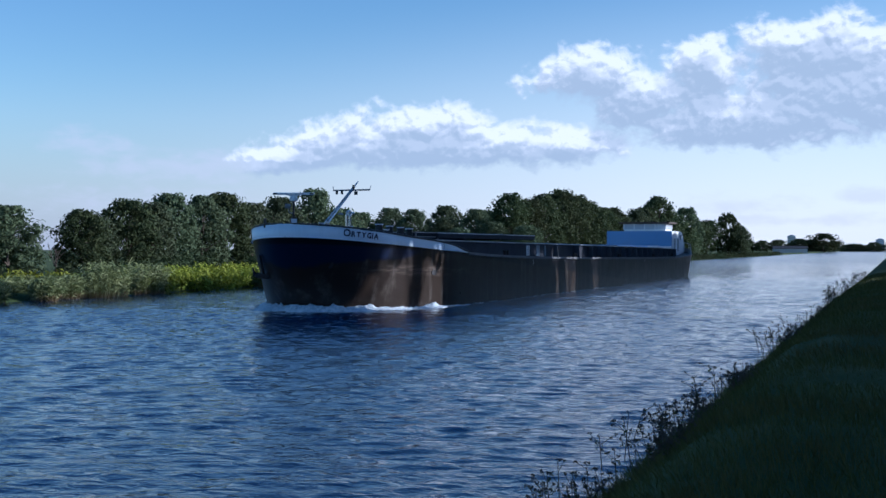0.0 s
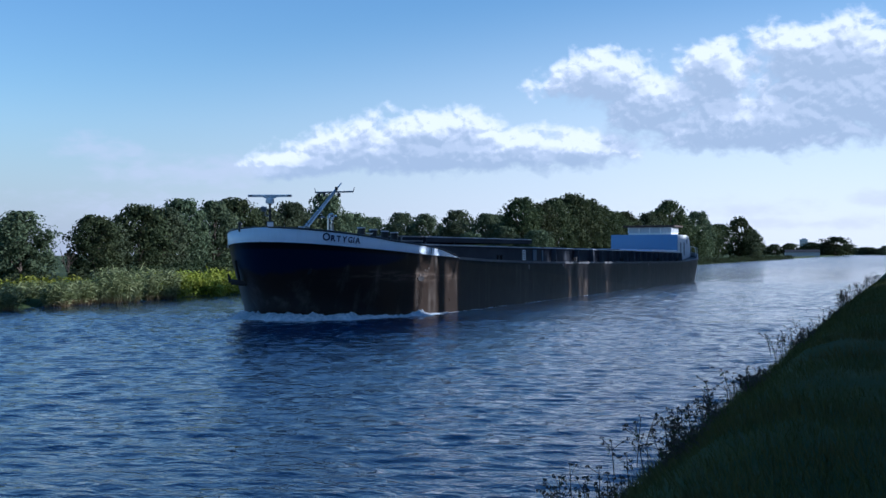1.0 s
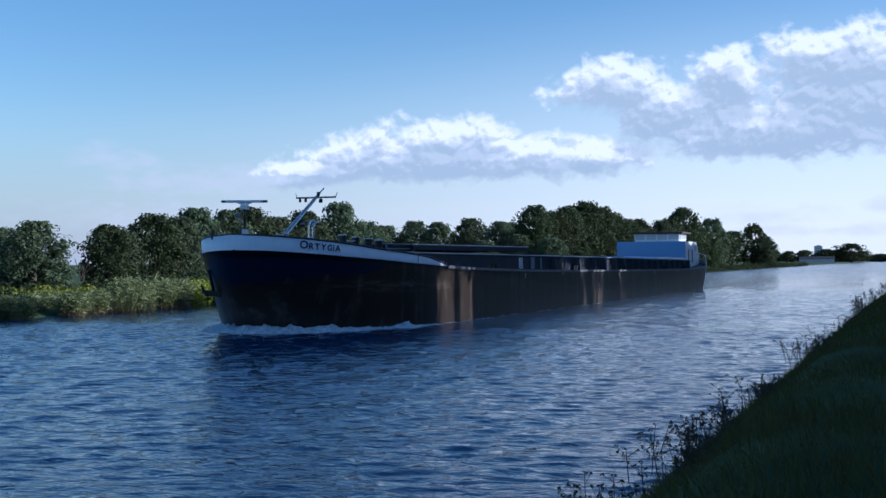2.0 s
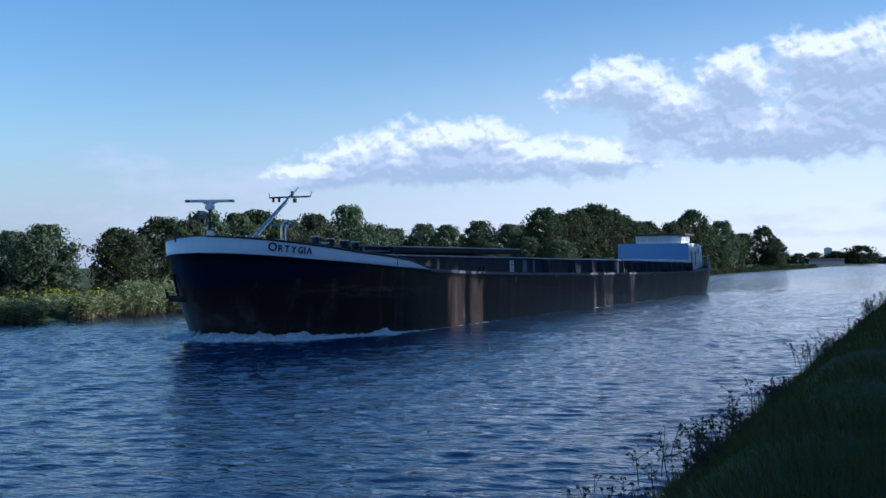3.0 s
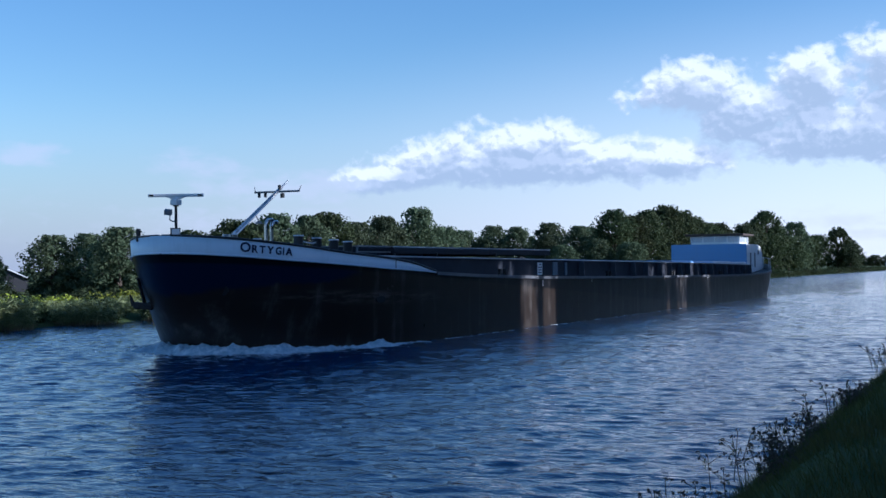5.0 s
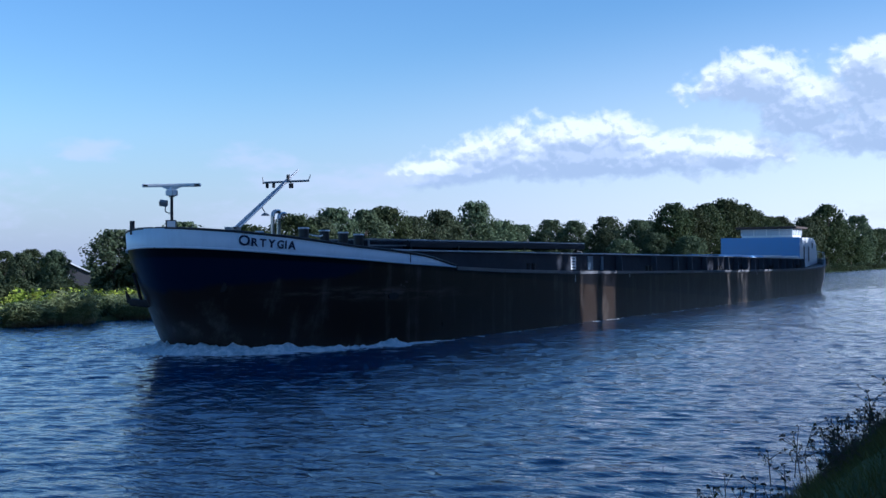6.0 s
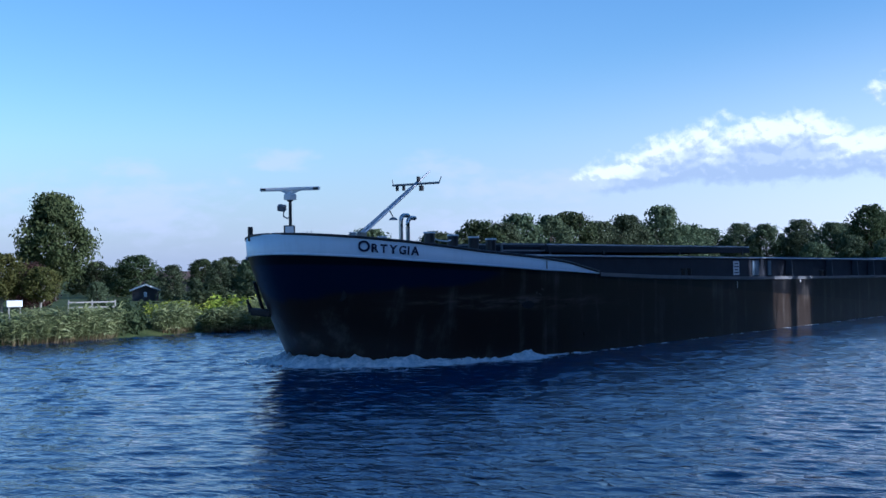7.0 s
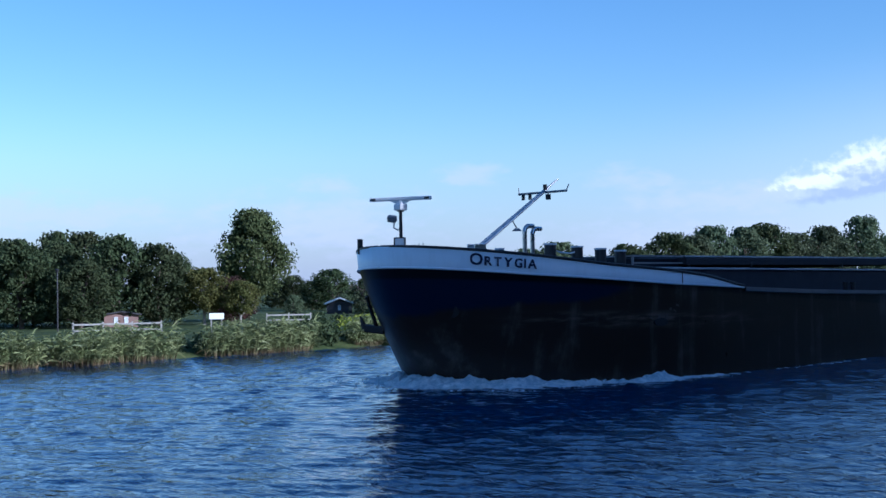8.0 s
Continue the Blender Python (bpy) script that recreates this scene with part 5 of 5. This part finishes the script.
def scatter_weeds():
    rng = random.Random(23)
    kinds = [build_weed(1, 0.75, 16, 0.30, "tall branching weed with seed heads at the water's edge"), build_weed(2, 0.55, 15, 0.35, "leafy weed tuft at the water's edge"),
             build_weed(3, 0.62, 17, 0.55, "tall branching weed with seed heads at the water's edge"), build_weed(4, 0.45, 14, 0.22, "leafy weed tuft at the water's edge")]
    spots = [(0, -3.55, 12.6, 1.0), (2, -3.20, 15.4, 1.0), (1, -3.05, 16.4, 0.95), (0, -3.10, 17.2, 0.9), (3, -2.95, 20.6, 1.0), (1, -3.05, 21.4, 1.0), (2, -3.15, 22.4, 0.7),
             (2, -3.30, 33.0, 1.05), (1, -3.25, 34.6, 1.05), (3, -3.2, 37.0, 1.1), (1, -3.3, 44.0, 1.0), (3, -3.2, 50.0, 1.0), (0, -3.5, 62.0, 1.5), (2, -3.35, 70.0, 1.4),
             (1, -3.3, 84.0, 1.5), (0, -3.3, 96.0, 1.6), (3, -2.85, 13.2, 0.8), (1, -2.80, 13.9, 0.7)]
    done = set()
    for i, x, y, s in spots:
        x += 0.56
        z = max(-0.02, curve_at(PROFILE, x) - 0.05)
        m = Matrix.Translation((x, y, z)) @ Euler((0, 0, rng.uniform(0, 6))).to_matrix().to_4x4()
        if i not in done:
            done.add(i)
            kinds[i].matrix_basis = m
        else:
            copy_thing(kinds[i], m @ Matrix.Diagonal((s, s, s, 1)))


scatter_weeds()

# ---------------------------------------------------------------- fence, lamp, farm buildings
M_BOARD = painted("weathered_board", (0.30, 0.29, 0.26), (0.19, 0.17, 0.15), 0.8)
M_BRICK = painted("old_brick", (0.20, 0.125, 0.105), (0.28, 0.20, 0.17), 0.85)
M_TILE = painted("roof_tile", (0.075, 0.050, 0.042), (0.11, 0.075, 0.06), 0.7)
M_DARKWOOD = painted("dark_boards", (0.035, 0.035, 0.040), (0.06, 0.055, 0.05), 0.75)
M_CONCRETE = painted("pale_concrete", (0.42, 0.42, 0.41), (0.32, 0.32, 0.32), 0.8)


def build_fence(x0, y0, x1, y1, n, top, label):
    thing = new("fence")
    d = Vector((x1 - x0, y1 - y0, 0))
    ang = math.atan2(d.y, d.x)
    step = d.length / n
    for i in range(n + 1):
        bm = bmesh.new()
        box(bm, (i * step, 0, top / 2 - 0.1), (0.09, 0.09, top + 0.3), bevel=0.01)
        part("post", bm, M_BOARD, thing)
    for k, z in enumerate((top - 0.08, top - 0.42)):
        for i in range(n):
            bm = bmesh.new()
            box(bm, ((i + 0.5) * step, -0.07, z), (step - 0.02, 0.035, 0.10), bevel=0.005)
            part("rail", bm, M_BOARD, thing)
    thing.matrix_basis = pose(x0, y0, land_height(x0, y0), 0, 0, math.degrees(ang))
    tagged(thing, label, "fence", "paddock fences")


build_fence(-63.5, 36.2, -61.2, 40.4, 3, 0.95, "pale wooden paddock fence beside the house")
build_fence(-69.5, 54.4, -67.9, 57.0, 2, 0.95, "short pale wooden paddock fence in the meadow")


def build_lamp():
    bm = bmesh.new()
    tube(bm, (0, 0, -0.2), (0, 0, 3.6), 0.038, 0.03, 10)
    lamp = new("lamp_post")
    part("pole", bm, M_BLACK, lamp)
    bm = bmesh.new()
    tube(bm, (0, 0, 3.6), (0, 0, 3.74), 0.05, 0.09, 12)
    tube(bm, (0, 0, 3.74), (0, 0, 3.80), 0.11, 0.03, 12)
    part("lamp_head", bm, M_BLACK, lamp)
    lamp.matrix_basis = pose(-54.2, 30.1, 0.3)
    tagged(lamp, "thin grey lamp post behind the reeds", "lamp post")


build_lamp()


def build_trough():
    thing = new("field_sign")
    bm = bmesh.new()
    box(bm, (0, 0, 1.15), (0.06, 0.85, 0.36), bevel=0.02)
    part("board", bm, M_WHITE, thing)
    for y in (-0.3, 0.3):
        bm = bmesh.new()
        box(bm, (-0.05, y, 0.45), (0.07, 0.07, 1.1))
        part("post", bm, M_BOARD, thing)
    thing.matrix_basis = pose(-60.8, 43.9, 0.3, 0, 0, -35)
    tagged(thing, "small white board on two posts in the meadow", "sign")


build_trough()


def build_house_at(x, y, turn, w, d, eave, ridge, wall, roof, name, label, win=2, barge=True):
    """A gabled house: gable front along local x, ridge along y."""
    thing = new(name)
    bm = bmesh.new()
    pts = [(-w / 2, 0), (w / 2, 0), (w / 2, eave), (0, ridge), (-w / 2, eave)]
    a = [bm.verts.new((px, 0, pz)) for px, pz in pts]
    b = [bm.verts.new((px, d, pz)) for px, pz in pts]
    bm.faces.new(a)
    bm.faces.new(b[::-1])
    for i in (0, 1, 4):
        bm.faces.new((a[i], b[i], b[(i + 1) % 5], a[(i + 1) % 5]))
    bmesh.ops.recalc_face_normals(bm, faces=bm.faces)
    part("wall", bm, wall, thing)
    for s in (1, -1):
        bm = bmesh.new()
        ln = math.hypot(w / 2 + 0.3, ridge - eave + 0.15)
        ang = math.atan2(ridge - eave, w / 2)
        rot = Euler((0, s * ang, 0)).to_matrix()
        c = Vector((s * (w / 4 + 0.1), d / 2, (eave + ridge) / 2 + 0.05))
        box(bm, c, (ln, d + 0.6, 0.10), rot)
        sl = part("roof_slope", bm, roof, thing)
        if not barge:
            continue
        bm = bmesh.new()
        box(bm, c + Vector((0, -d / 2 - 0.32, 0.0)), (ln, 0.05, 0.16), rot)
        part("barge_board", bm, M_WHITE, sl, "white barge board")
    for i in range(win):
        wx = (i - (win - 1) / 2) * w * 0.3
        bm = bmesh.new()
        box(bm, (wx, -0.01, eave * 0.62), (w * 0.09, 0.05, eave * 0.42))
        wn = part("window", bm, M_GLASS, thing)
        bm = bmesh.new()
        for dx, dz, sx, sz in ((0, 0.22, 0.11, 0.03), (0, -0.22, 0.11, 0.03), (0.05, 0, 0.012, 0.44), (-0.05, 0, 0.012, 0.44)):
            box(bm, (wx + dx * w, -0.03, eave * 0.62 + dz * eave), (sx * w, 0.06, sz * eave))
        part("window_frame", bm, M_WHITE, wn)
    thing.matrix_basis = pose(x, y, 0.25, 0, 0, turn)
    return tagged(thing, label, "house", "farm buildings")


build_house_at(-117.2, 123.2, 44, 5.6, 9, 1.75, 3.05, M_DARKWOOD, M_TILE, "farmhouse", "dark boarded gabled farmhouse with white barge boards", 1)
build_house_at(-138, 139, 134, 4.5, 17, 1.2, 2.9, M_DARKWOOD, M_TILE, "barn", "long low dark barn with a brown tiled roof", 2)
build_house_at(-99, 87, 50, 2.6, 2.2, 1.1, 1.6, M_DARKWOOD, M_CONCRETE, "field_shed", "small grey field shed under trees", 1)
build_house_at(-83.5, 51.6, 58, 2.5, 2.0, 0.95, 1.15, M_BRICK, M_DARKWOOD, "brick_house", "small red brick house under dark trees", 2, False)


def build_far_shed():
    thing = new("long_shed")
    bm = bmesh.new()
    box(bm, (0, 0, 1.2), (18, 10, 2.4))
    part("wall", bm, M_CONCRETE, thing)
    for s in (1, -1):
        bm = bmesh.new()
        box(bm, (0, s * 2.55, 3.1), (18.6, 5.4, 0.15), Euler((s * -0.26, 0, 0)).to_matrix())
        part("roof_slope", bm, M_ALU, thing)
    thing.matrix_basis = pose(-56, 720, 0.3, 0, 0, 8)
    tagged(thing, "long low pale shed at the far end of the canal", "shed")
    for x, y, w, h, st in ((-114.5, 1500, 9, 17.0, 6), (-19, 1510, 9, 12.5, 4)):
        tw = new("tower_block")
        bm = bmesh.new()
        box(bm, (0, 0, h / 2), (w, 9, h), bevel=0.1)
        part("wall", bm, M_CONCRETE, tw)
        for i in range(st):
            for k in range(4):
                bm = bmesh.new()
                box(bm, ((k - 1.5) * w / 4.4, -4.5, h * (i + 0.6) / st), (w / 7, 0.2, h / st * 0.45))
                part("window", bm, M_GLASS, tw)
        bm = bmesh.new()
        box(bm, (0, 0, h + 0.5), (w * 0.5, 4, 1.0))
        part("roof_block", bm, M_CONCRETE, tw)
        tw.matrix_basis = pose(x, y, 0.2)
        tagged(tw, "pale distant apartment block above the trees", "apartment block", "distant blocks")


build_far_shed()


# ---------------------------------------------------------------- what moves
def motions():
    start, speed, heading = (-27.0, 53.2), 3.484, -1.15
    rows = [(t, pose(start[0], start[1] - speed * t, 0, 0, 0, heading)) for t in (0.0, 8.0)]
    walk(ship, rows)
    walk(bow_wave, rows)
    # ripples drift with the breeze
    walk(water, [(0.0, pose(0, 0, 0)), (8.0, pose(-0.4, -3.0, 0))])


motions()
